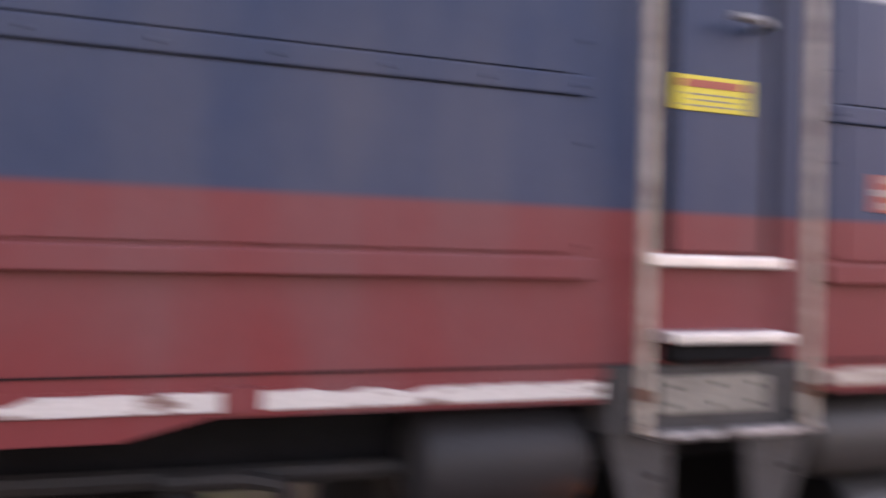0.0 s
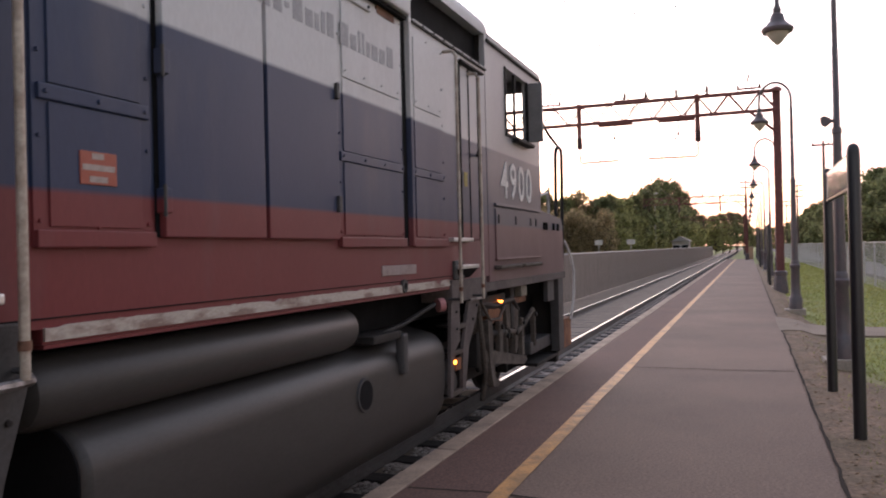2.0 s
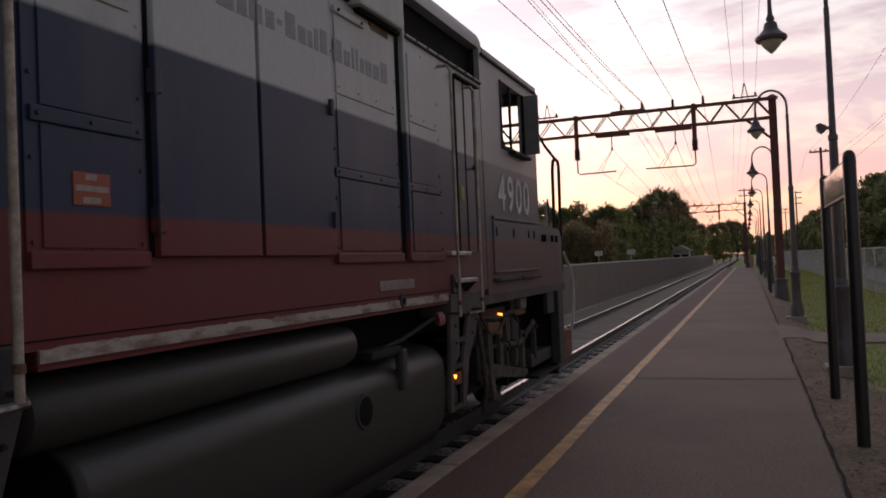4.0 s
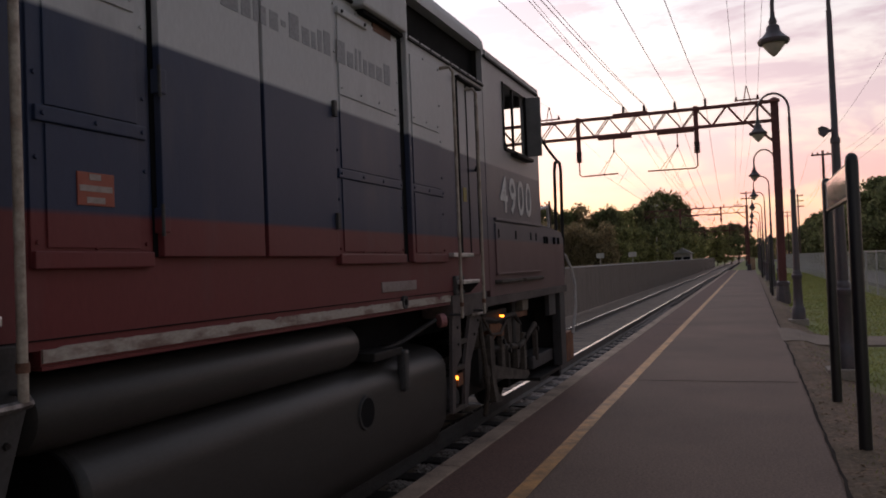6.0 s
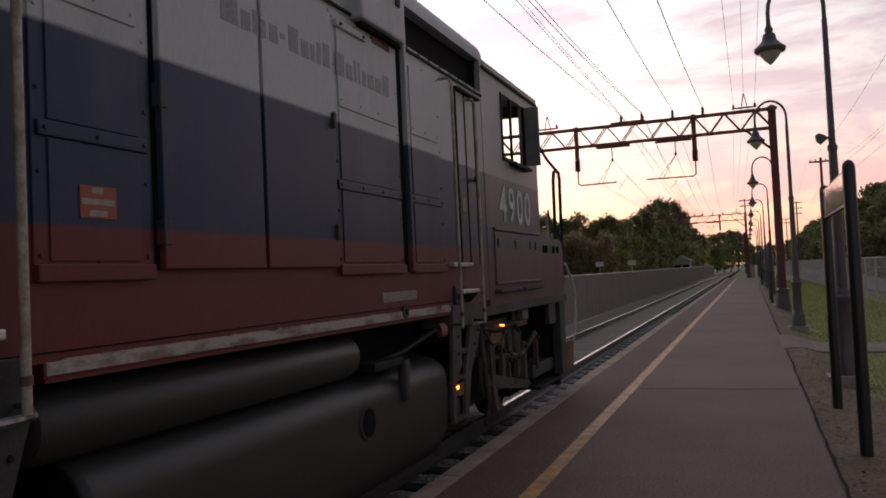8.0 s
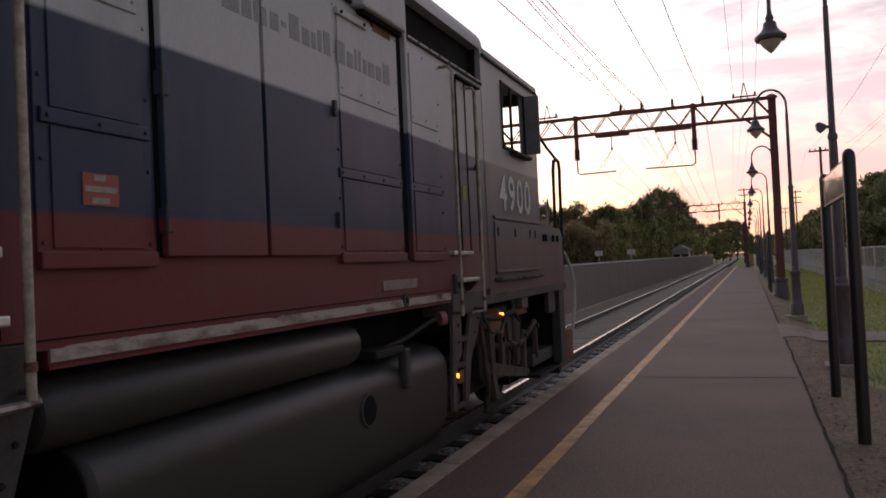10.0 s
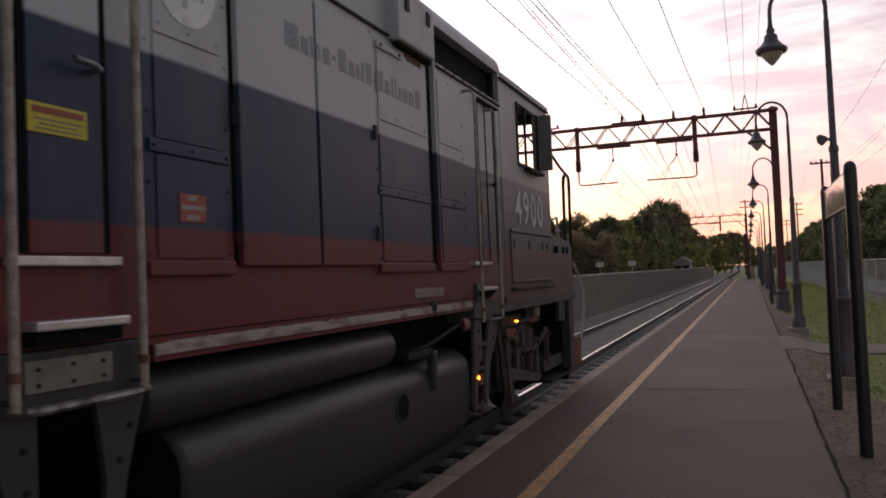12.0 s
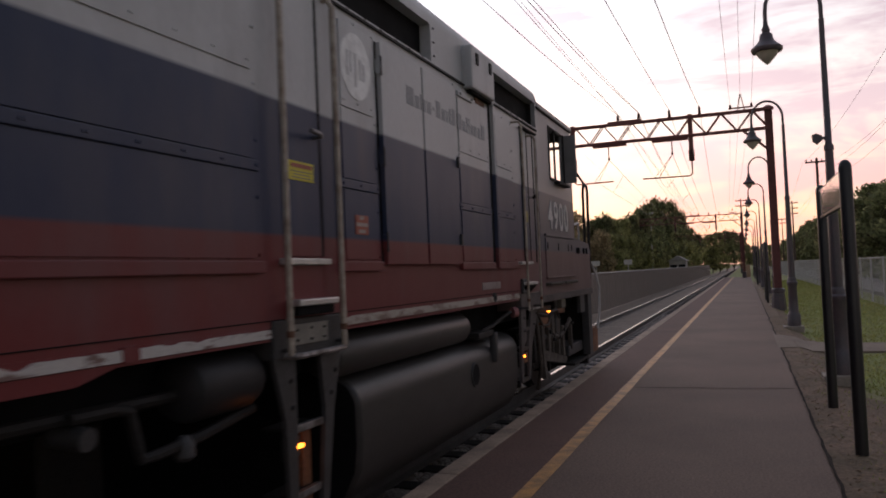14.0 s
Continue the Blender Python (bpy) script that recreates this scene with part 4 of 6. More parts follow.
def build_locomotive():
    loco = thing("locomotive", BASE, "dusty diesel locomotive in faded grey, blue and red bands", "locomotive")
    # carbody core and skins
    # solid black block, the dark of the unlit inside is its colour
    part("body_core", B(-5.15, -2.74, -6.2, 7.60, 1.30, 3.86), M["black_gap"], loco, "black block painted as the unlit machinery space")
    for s in (1, -1):
        x0, x1 = (SIDE - 0.04, SIDE) if s > 0 else (-5.494, -5.454)
        part("side_wall", B(x0, x1, -6.2, 7.66, 1.36, 3.40), LIVERY, loco, "side skin in red, blue and grey bands")
        xa, xb = (-2.74, SIDE) if s > 0 else (-5.494, -5.174)
        for ya, yb in ((-6.2, 1.0), (4.02, 5.70), (7.72, 7.76)):
            part("upper_wall", B(xa, xb, ya, yb, 3.402, 3.80), LIVERY, loco)
        for ya, yb in ((1.0, 4.02), (5.70, 7.72)):
            part("louvre_sill", B(xa, xb, ya, yb, 3.402, 3.44), LIVERY, loco)
            part("louvre_head", B(xa, xb, ya, yb, 3.765, 3.80), LIVERY, loco)
            part("intake_screen", B(xa + 0.2 if s > 0 else xb - 0.22, xa + 0.22 if s > 0 else xb - 0.2, ya, yb, 3.44, 3.765), M["black_gap"], loco, "dark air intake screen")
    cx = -3.957
    shell = [(SIDE, 3.80)] + arc(SIDE - 0.2, 3.80, 0.2, 0, 62, 6) + [(cx + 0.7, 4.06), (cx, 4.10), (cx - 0.7, 4.06)] + [(2 * cx - x, z) for x, z in arc(SIDE - 0.2, 3.80, 0.2, 62, 0, 6)]
    part("roof", prism(bmesh.new(), shell, "y", -6.2, 7.76), LIVERY, loco, "rounded grey roof")
    part("roof_walk", B(-3.4, -2.72, -6.0, 7.2, 4.00, 4.10, bevel=0.01), M["dark_steel"], loco, "dark radiator hatch strip on the roof")
    part("roof_hatch", B(-4.4, -2.9, 4.3, 6.9, 4.05, 4.17, bevel=0.03), M["dark_steel"], loco)
    part("exhaust_stub", B(-2.95, -2.75, 7.05, 7.25, 4.0, 4.12, bevel=0.02), M["dark_steel"], loco)
    part("drip_seam", B(SIDE - 0.01, SIDE + 0.02, 1.0, 7.66, 3.395, 3.412), M["dark_steel"], loco, "dirty seam under the intakes")
    bm = bmesh.new()
    rivet_row(bm, SIDE, [(1.1 + 0.27 * i, 3.425) for i in range(11)] + [(5.8 + 0.24 * i, 3.428) for i in range(8)] + [(4.08, 3.5 + 0.12 * i) for i in range(3)], 0.012)
    tagged(part("rivets", bm, M["dark_steel"], loco), kind="stuff")
    bx = part("roof_box", B(SIDE - 0.02, SIDE + 0.10, 4.83, 5.56, 3.375, 3.79, bevel=0.02), LIVERY, loco, "grey box proud of the upper side")
    for y in (4.99, 5.42):
        part("latch", B(SIDE + 0.098, SIDE + 0.112, y - 0.035, y + 0.035, 3.62, 3.73), M["dark_steel"], bx)
    part("box_shadow_gap", B(SIDE, SIDE + 0.06, 4.90, 5.56, 3.345, 3.374), M["black_gap"], bx)
    part("rust_patch", B(SIDE + 0.0005, SIDE + 0.024, 5.12, 5.42, 3.285, 3.345), M["rust_brown"], loco, "rusty strip under the box")
    # panels and doors along the side
    side_panel(loco, -1.45, 1.31, 1.66, 3.33)
    side_panel(loco, -4.4, -1.5, 1.66, 3.33)
    side_panel(loco, 2.20, 2.82, 1.66, 3.36)
    side_door(loco, 2.86, 3.67, 1.70, 3.31)
    side_door(loco, 3.68, 4.49, 1.70, 3.31, hinges=False)
    side_panel(loco, 4.52, 5.55, 1.655, 3.36)
    st = part("retaining_bar", B(SIDE + 0.010, SIDE + 0.040, 4.57, 5.00, 3.255, 3.300, bevel=0.008), LIVERY, loco, "bolted retaining bar")
    for y in (4.62, 4.95):
        part("bolt", cyl(bmesh.new(), (SIDE + 0.038, y, 3.278), (SIDE + 0.050, y, 3.278), 0.013, 0.010, 8), M["dark_steel"], st)
    part("panel_post", B(SIDE - 0.01, SIDE + 0.045, 5.648, 5.690, 1.66, 3.78, bevel=0.01), LIVERY, loco, "vertical cover strip")
    # shadow beside the post, painted as a black strip
    part("post_gap", B(SIDE - 0.01, SIDE + 0.006, 5.572, 5.640, 1.66, 3.78), M["black_gap"], loco, "black strip that paints the shaded gap between body sections")
    side_panel(loco, 5.705, 6.42, 1.655, 3.33)
    # entry between the poles
    d = part("entry_door", B(SIDE - 0.01, SIDE + 0.014, 1.60, 1.96, 1.75, 3.34, bevel=0.005), LIVERY, loco, "narrow side entry door")
    part("door_seal", B(SIDE - 0.01, SIDE + 0.010, 1.965, 1.995, 1.75, 3.34), M["black_gap"], d)
    part("door_seal", B(SIDE - 0.01, SIDE + 0.010, 1.565, 1.595, 1.75, 3.34), M["black_gap"], d)
    part("door_handle", tube(bmesh.new(), [(SIDE, 1.90, 2.47), (SIDE + 0.07, 1.90, 2.475), (SIDE + 0.085, 1.86, 2.48), (SIDE + 0.085, 1.76, 2.485)], 0.015), M["dim_metal"], d, "dull metal lever handle")
    part("kick_step", B(SIDE - 0.01, SIDE + 0.040, 1.50, 2.03, 1.70, 1.738, bevel=0.006), M["silver"], loco, "bright metal kick step")
    # black block under the tread paints the shade of the recess
    st = part("recessed_step", B(SIDE - 0.01, SIDE + 0.07, 1.57, 1.99, 1.41, 1.465, bevel=0.012), M["black_gap"], loco)
    part("tread", B(SIDE + 0.0, SIDE + 0.095, 1.55, 2.005, 1.466, 1.503, bevel=0.008), M["silver"], st, "bright metal tread")
    grab_pole(loco, 1.475, 1.20, 3.32, bend=False)
    grab_pole(loco, 2.10, 1.20, 3.32, bend=False)
    # warning placards
    y = part("warning_placard", B(SIDE + 0.013, SIDE + 0.019, 1.598, 1.880, 2.192, 2.304, bevel=0.002), M["yellow_sign"], loco, "yellow warning placard with a red heading bar")
    part("heading_bar", B(SIDE + 0.019, SIDE + 0.021, 1.618, 1.860, 2.266, 2.290), M["red_sign"], y)
    for i in range(3):
        part("text_bar", B(SIDE + 0.019, SIDE + 0.0205, 1.63 + 0.02 * (i % 2), 1.85 - 0.02 * (i % 2), 2.206 + 0.018 * i, 2.211 + 0.018 * i), M["plate"], y)
    r = part("notice_placard", B(SIDE + 0.019, SIDE + 0.025, 2.410, 2.602, 1.902, 2.032, bevel=0.002), M["red_sign"], loco, "small red notice with pale bars of text")
    for a, b, z in ((2.47, 2.53, 2.002), (2.42, 2.590, 1.957), (2.455, 2.55, 1.911)):
        part("text_bar", B(SIDE + 0.025, SIDE + 0.0265, a, b, z, z + 0.024), M["notice_bar"], r)
    part("builder_plate", B(SIDE - 0.002, SIDE + 0.008, 5.15, 5.77, 1.446, 1.518, bevel=0.003), M["faded_plate"], loco, "blank pale plate")
    # round emblem and faded name, as plain shapes
    disc = bmesh.new()
    cyl(disc, (SIDE + 0.018, 2.50, 3.04), (SIDE + 0.026, 2.50, 3.04), 0.225, seg=40)
    em = part("round_emblem", disc, M["logo_white"], loco, "white round emblem")
    bm = bmesh.new()
    for a, b, z0, z1 in ((2.36, 2.39, 2.96, 3.13), (2.41, 2.44, 2.99, 3.13), (2.475, 2.505, 2.90, 3.13), (2.55, 2.58, 2.96, 3.10), (2.60, 2.63, 2.96, 3.08)):
        box(bm, SIDE + 0.026, SIDE + 0.028, a, b, z0, z1)
    part("emblem_mark", bm, M["logo_grey"], em)
    spans = [(3.29, 0.145, 0.145), (3.45, 0.085, 0.10), (3.55, 0.05, 0.13), (3.615, 0.05, 0.10), (3.695, 0.085, 0.10), (3.80, 0.05, 0.03), (3.88, 0.105, 0.145), (4.01, 0.085, 0.10), (4.11, 0.05, 0.10), (4.18, 0.05, 0.13), (4.25, 0.08, 0.145),
             (4.58, 0.10, 0.145), (4.70, 0.075, 0.10), (4.795, 0.03, 0.145), (4.845, 0.03, 0.145), (4.90, 0.05, 0.10), (4.97, 0.085, 0.10), (5.075, 0.08, 0.10), (5.18, 0.09, 0.145)]
    spans = [(3.335 + (a - 3.29) * 1.077, w, h) if a < 4.45 else (4.57 + (a - 4.58) * 1.18, w * 1.1, h) for a, w, h in spans]
    for i, (ya, w, h) in enumerate(spans):
        z = 2.945 + (0.045 if h < 0.05 else 0)
        x = SIDE + (0.040 if ya < 4.45 else 0.022)
        bm = bmesh.new()
        box(bm, x, x + 0.002, ya, ya + w, z, z + h)
        part("name_mark", bm, M["grey_mark"], loco, "faded grey mark of the painted name" if i == 0 else "")
    # sill with chipped white stripe, skirts
    for ya, yb, paint, za, zb in ((-6.2, 1.37, "white_stripe", 1.304, 1.354), (2.24, 6.5, "cream_stripe", 1.314, 1.372)):
        part("sill_plate", B(SIDE - 0.062, SIDE + 0.002, ya - 0.004, yb + 0.004, 1.3025, 1.361), LIVERY, loco)
        part("sill_stripe", chipped_stripe(ya, yb, za, zb), M[paint], loco, "chipped pale edge stripe")
    part("stripe_patch", B(SIDE + 0.001, SIDE + 0.018, 0.26, 0.36, 1.298, 1.366), LIVERY, loco, "red patch across the stripe")
    part("sill_seam", B(SIDE, SIDE + 0.006, -6.2, 6.9, 1.395, 1.400), M["black_gap"], loco)
    part("skirt", prism(bmesh.new(), [(-6.2, 1.30), (0.24, 1.30), (0.24, 1.288), (0.02, 1.235), (-6.2, 1.235)], "x", SIDE - 0.05, SIDE + 0.004), LIVERY, loco, "red lower skirt with a slanted end")
    for ya, yb in ((0.24, 1.37), (2.24, 6.5)):
        part("sill_lip", B(SIDE - 0.05, SIDE + 0.004, ya, yb, 1.286, 1.301), LIVERY, loco)
    part("brake_cylinder", cyl(bmesh.new(), (-2.70, 0.18, 1.02), (-2.52, 0.18, 1.0), 0.055, 0.05, 16), M["frame_grey"], loco, "grey brake cylinder cap")
    # shade below the sill is put into this near-black colour
    part("underframe", B(-5.2, -2.72, -6.1, 10.9, 1.02, 1.30), M["black_gap"], loco, "steel underframe coloured near black for the shade below the sill")
    # added box, unseen as such, keeps the bright far side from showing through
    part("air_equipment_box", B(-4.90, -3.70, 1.00, 1.50, 0.22, 1.015, bevel=0.03), M["dark_steel"], loco, "dark blocker box added under the frame")
    part("sill_eye", cyl(bmesh.new(), (SIDE, 5.52, 1.36), (SIDE + 0.022, 5.52, 1.36), 0.05, seg=14), M["frame_grey"], loco, "lifting eye plate")
    part("eye_hole", cyl(bmesh.new(), (SIDE + 0.02, 5.52, 1.36), (SIDE + 0.025, 5.52, 1.36), 0.024, seg=12), M["black_gap"], loco)
    # middle boarding steps
    lad = middle_ladder(loco)
    pl = part("cream_plate", B(-2.408, -2.392, 1.555, 1.97, 1.245, 1.362, bevel=0.003), M["plate"], loco, "dirty cream plate with bolts")
    for pt in [(1.61, 1.33), (1.77, 1.335), (1.92, 1.33), (1.61, 1.272), (1.77, 1.27), (1.92, 1.272)]:
        bm = bmesh.new()
        rivet_row(bm, -2.392, [pt], 0.010)
        part("bolt", bm, M["dark_steel"], pl)
    part("foot_rail", tube(bmesh.new(), [(-2.42, 1.50, 1.195), (-2.36, 1.53, 1.19), (-2.35, 1.60, 1.188), (-2.35, 2.05, 1.188), (-2.37, 2.14, 1.19), (-2.42, 2.17, 1.2)], 0.019, 8), M["worn_rail"], lad, "worn rail over the steps")
    part("step_lamp", B(-2.468, -2.44, 1.625, 1.725, 0.648, 0.672, bevel=0.010), M["lamp_orange"], loco, "small lit orange step lamp")
    # added plate, keeps the lamp's light off the reservoir behind
    part("lamp_hood", B(-2.50, -2.47, 1.56, 1.735, 0.600, 0.715, bevel=0.006), M["dark_steel"], loco, "dark plate added to block the step lamp's glow")
    # fuel tank and air reservoirs
    sec = [(-2.47, 0.32)] + [(-2.45, 0.5)] + [(x, z) for x, z in arc(-2.65, 0.74, 0.20, 0, 78, 10)] + [(-2.9, 1.0), (-3.957, 1.02), (-5.0, 1.0)] + [(-7.914 - x, z) for x, z in arc(-2.65, 0.74, 0.20, 78, 0, 10)] + [(-5.464, 0.5), (-5.444, 0.32), (-5.36, 0.14), (-5.1, 0.02), (-2.81, 0.02), (-2.56, 0.14)]
    bm = prism(bmesh.new(), sec, "y", 2.46, 6.46, smooth=True)
    tk = part("fuel_tank", bm, M["tank_grey"], loco, "big grey fuel tank with rounded edges")
    bv = tk.modifiers.new("soft_ends", "BEVEL")
    bv.width, bv.segments, bv.limit_method, bv.angle_limit = 0.04, 3, "ANGLE", radians(50)
    part("tank_end", prism(bmesh.new(), [(x + (0.03 if x < -3.9 else -0.03), z) for x, z in sec], "y", 2.452, 2.47), M["black_gap"], tk, "dark end plate")
    part("gauge_rim", cyl(bmesh.new(), (-2.47, 4.90, 0.655), (-2.437, 4.90, 0.655), 0.125, 0.115, 24), M["frame_grey"], tk)
    part("gauge_hole", cyl(bmesh.new(), (-2.44, 4.90, 0.655), (-2.434, 4.90, 0.655), 0.098, seg=24), M["black_gap"], tk, "dark round gauge opening")
    part("filler_strap", B(-2.48, -2.405, 5.48, 5.57, 0.70, 1.01, bevel=0.025), M["frame_grey"], tk, "filler bracket")
    part("filler_bracket", B(-2.66, -2.43, 5.02, 5.50, 0.975, 1.035, bevel=0.012), M["dark_steel"], tk)
    for ya, yb, r, z in ((2.22, 4.90, 0.15, 1.105), (0.80, 1.40, 0.165, 1.10)):
        bm = bmesh.new()
        prof = [(0.02, 0), (r * 0.7, 0.015), (r * 0.92, 0.04), (r, 0.09), (r, yb - ya - 0.09), (r * 0.92, yb - ya - 0.04), (r * 0.7, yb - ya - 0.015), (0.02, yb - ya)]
        lathe(bm, (0, 0, 0), prof, 28)
        bmesh.ops.transform(bm, matrix=pose(-2.60, ya, z, -90, 0, 0), verts=bm.verts)
        # the rear one takes the darker paint in place of deeper shade
        part("air_reservoir", bm, M["tank_grey"] if ya > 2 else M["reservoir"], loco, "grey cylindrical air reservoir")
    bm = bmesh.new()
    tube(bm, [(-2.56, 0.12, 1.09), (-2.54, 0.34, 1.09), (-2.54, 0.44, 1.07), (-2.53, 0.46, 0.95), (-2.53, 0.49, 0.85), (-2.53, 0.60, 0.85), (-2.53, 0.9, 0.87), (-2.55, 1.38, 0.93)], 0.028)
    part("brake_pipe", tube(bmesh.new(), [(-2.6, -0.5, 1.1), (-2.6, 0.9, 1.08)], 0.03), M["dark_steel"], loco)
    part("brake_pipe", bm, M["dark_steel"], loco, "dark brake pipes under the sill")
    part("pipe_valve", lathe(bmesh.new(), (-2.53, 0.78, 0.78), [(0.03, 0), (0.05, 0.02), (0.05, 0.08), (0.025, 0.12)], 12), M["frame_grey"], loco)
    bm = bmesh.new()
    tube(bm, [(-2.62, 4.6, 1.02), (-2.55, 5.2, 1.0), (-2.5, 5.7, 1.06), (-2.48, 6.1, 1.14), (-2.46, 6.25, 1.17)], 0.02)
    part("air_hose", bm, M["dark_steel"], loco)
    part("hose_cap", cyl(bmesh.new(), (-2.46, 6.33, 1.16), (-2.425, 6.37, 1.165), 0.058, seg=14), mat("pink_cap_paint", (0.36, 0.15, 0.15), 0.6), loco, "faded red end cap")
    # cab steps
    lad = part("step_ladder", B(-2.70, -2.405, 6.54, 7.52, 1.165, 1.36, bevel=0.01), M["dusty_paint"], loco, "grey steel cab steps, narrow and leaning")
    for poly in ([(6.54, 1.18), (6.75, 1.18), (6.74, 0.82), (6.60, 0.74), (6.54, 0.36), (6.47, 0.36), (6.50, 0.80)], [(7.02, 1.18), (7.34, 1.18), (7.22, 1.00), (6.98, 0.74), (6.86, 0.36), (6.78, 0.36), (6.82, 0.74)]):
        part("side_plate", prism(bmesh.new(), poly, "x", -2.445, -2.415), M["dusty_paint"], lad)
    for z, ya, yb in ((0.95, 6.74, 7.08), (0.73, 6.56, 6.92), (0.38, 6.50, 6.82)):
        t = part("tread", B(-2.64, -2.43, ya, yb, z - 0.018, z, bevel=0.004), M["dark_steel"], lad)
        part("tread_nosing", B(-2.455, -2.418, ya, yb, z - 0.03, z + 0.012, bevel=0.006), M["dusty_brown"], t, "worn bare nosing")
    part("toe_tread", B(-2.45, -2.395, 7.00, 7.40, 1.150, 1.172, bevel=0.005), M["worn_rail"], lad, "bright worn edge of the top step")
    part("rusty_tab", B(-2.448, -2.428, 6.66, 6.80, 0.56, 0.67, bevel=0.006), M["rust_orange"], lad, "rusty plate beside the lamp")
    for y, z in ((6.65, 1.08), (6.66, 0.93), (7.22, 1.10), (7.10, 0.98)):
        part("bolt", cyl(bmesh.new(), (-2.42, y, z), (-2.404, y, z), 0.016, 0.012, 8), M["dark_steel"], lad)
    # brake rigging and castings behind the steps, caked in brown dust
    dust = M["dusty_brown"]
    part("sand_pipe", tube(bmesh.new(), [(-2.50, 7.52, 1.10), (-2.49, 7.55, 0.90), (-2.49, 7.62, 0.66), (-2.50, 7.72, 0.40), (-2.60, 7.90, 0.08)], 0.026), dust, loco, "bent sand pipe towards the rail")
    part("brake_head", lathe(bmesh.new(), (-2.62, 7.62, 0.78), [(0.05, 0), (0.10, 0.03), (0.12, 0.10), (0.10, 0.18), (0.05, 0.22)], 12), dust, loco, "dusty rounded brake head")
    part("control_box", B(-2.66, -2.55, 7.80, 8.66, 0.935, 1.14, bevel=0.02), M["dark_steel"], loco, "dark junction box under the sill")
    part("lever_casting", prism(bmesh.new(), [(7.98, 1.0), (8.30, 1.0), (8.50, 0.93), (8.48, 0.84), (8.20, 0.86), (8.04, 0.82)], "x", -2.62, -2.54), M["rust_orange"], loco, "rusty brake lever casting")
    part("brake_beam", prism(bmesh.new(), [(7.80, 0.60), (8.10, 0.56), (9.36, 0.345), (9.42, 0.30), (9.26, 0.26), (8.0, 0.44), (7.80, 0.50)], "x", -2.60, -2.52), dust, loco, "dusty slanting brake beam")
    part("spring_hanger", prism(bmesh.new(), [(7.84, 0.90), (7.98, 0.90), (8.00, 0.50), (8.06, 0.28), (8.22, 0.235), (8.20, 0.18), (7.98, 0.20), (7.90, 0.40), (7.86, 0.60)], "x", -2.56, -2.50), dust, loco, "curved dusty hanger")
    part("hanger_plate", prism(bmesh.new(), [(8.72, 1.00), (9.10, 1.05), (9.24, 0.90), (9.20, 0.46), (9.02, 0.42), (8.96, 0.70), (8.76, 0.74)], "x", -2.63, -2.57), dust, loco, "dusty cast hanger plate")
    for y, z0, z1, w in ((8.44, 0.46, 0.84, 0.06), (8.66, 0.40, 0.72, 0.03), (9.02, 0.42, 0.72, 0.04), (9.34, 0.36, 0.80, 0.05), (9.92, 0.40, 0.86, 0.035)):
        h = part("brake_hanger", B(-2.60, -2.54, y - w, y + w, z0, z1, bevel=0.012), dust, loco)
        part("hanger_pin", cyl(bmesh.new(), (-2.55, y, z1 - 0.06), (-2.515, y, z1 - 0.06), 0.030, seg=10), M["dark_steel"], h)
    part("link_arm", tube(bmesh.new(), [(-2.56, 8.76, 0.70), (-2.55, 9.10, 0.66), (-2.55, 9.40, 0.72), (-2.56, 9.70, 0.80), (-2.58, 9.95, 0.86)], 0.030), dust, loco, "dusty bent link arm")
    part("sill_bracket", B(-2.62, -2.53, 9.26, 9.52, 1.06, 1.19, bevel=0.015), M["plate"], loco, "pale bracket under the sill")
    part("bracket_cap", B(-2.64, -2.54, 8.95, 9.50, 0.99, 1.06, bevel=0.02), M["rust_orange"], loco, "rusty cap below the bracket")
    part("slack_adjuster", cyl(bmesh.new(), (-2.60, 7.80, 0.74), (-2.60, 8.70, 0.70), 0.04, seg=12), M["dark_steel"], loco)
    part("air_line", tube(bmesh.new(), [(-2.50, 7.62, 1.10), (-2.50, 7.90, 0.90), (-2.52, 8.30, 0.88), (-2.54, 8.60, 1.02)], 0.016), dust, loco)
    part("sill_casting", B(SIDE - 0.03, SIDE + 0.03, 6.60, 6.84, 1.36, 1.53, bevel=0.02), M["frame_grey"], loco, "grey sill casting at the cab steps")
    part("step_lamp", cyl(bmesh.new(), (-2.414, 6.585, 0.648), (-2.404, 6.585, 0.648), 0.017, seg=12), M["lamp_orange"], loco, "small lit orange step lamp")
    part("step_lamp", B(-2.56, -2.510, 8.37, 8.41, 1.048, 1.068, bevel=0.006), M["lamp_orange"], loco, "small lit orange walkway lamp")
    # cab: real walls with window openings
    cab = part("cab", B(-5.40, -2.50, 7.66, 9.86, 1.30, 2.02), M["dark_steel"], loco, "driver's cab with open side window")
    wy0, wy1, wz0, wz1 = 8.37, 9.27, 2.88, 3.585
    for xa, xb in ((SIDE - 0.05, SIDE + 0.004), (-5.498, -5.444)):
        for a, b, z0, z1 in ((7.66, wy0, 1.30, 3.78), (wy1, 9.86, 1.30, 3.78), (wy0, wy1, 1.30, wz0), (wy0, wy1, wz1, 3.78)):
            part("cab_side", B(xa, xb, a, b, z0, z1), LIVERY, cab)
    part("cab_back", B(-5.44, -2.475, 7.665, 7.72, 2.02, 3.78), M["dark_steel"], cab)
    fz0, fz1 = 2.72, 3.58
    for a, b in ((-5.444, -5.34), (-4.60, -3.32), (-2.56, -2.47)):
        part("cab_front", B(a, b, 9.80, 9.856, 2.02, 3.78), LIVERY, cab)
    for a, b in ((-5.34, -4.60), (-3.32, -2.56)):
        part("cab_front", B(a, b, 9.80, 9.856, 2.02, fz0), LIVERY, cab)
        part("cab_front", B(a, b, 9.80, 9.856, fz1, 3.78), LIVERY, cab)
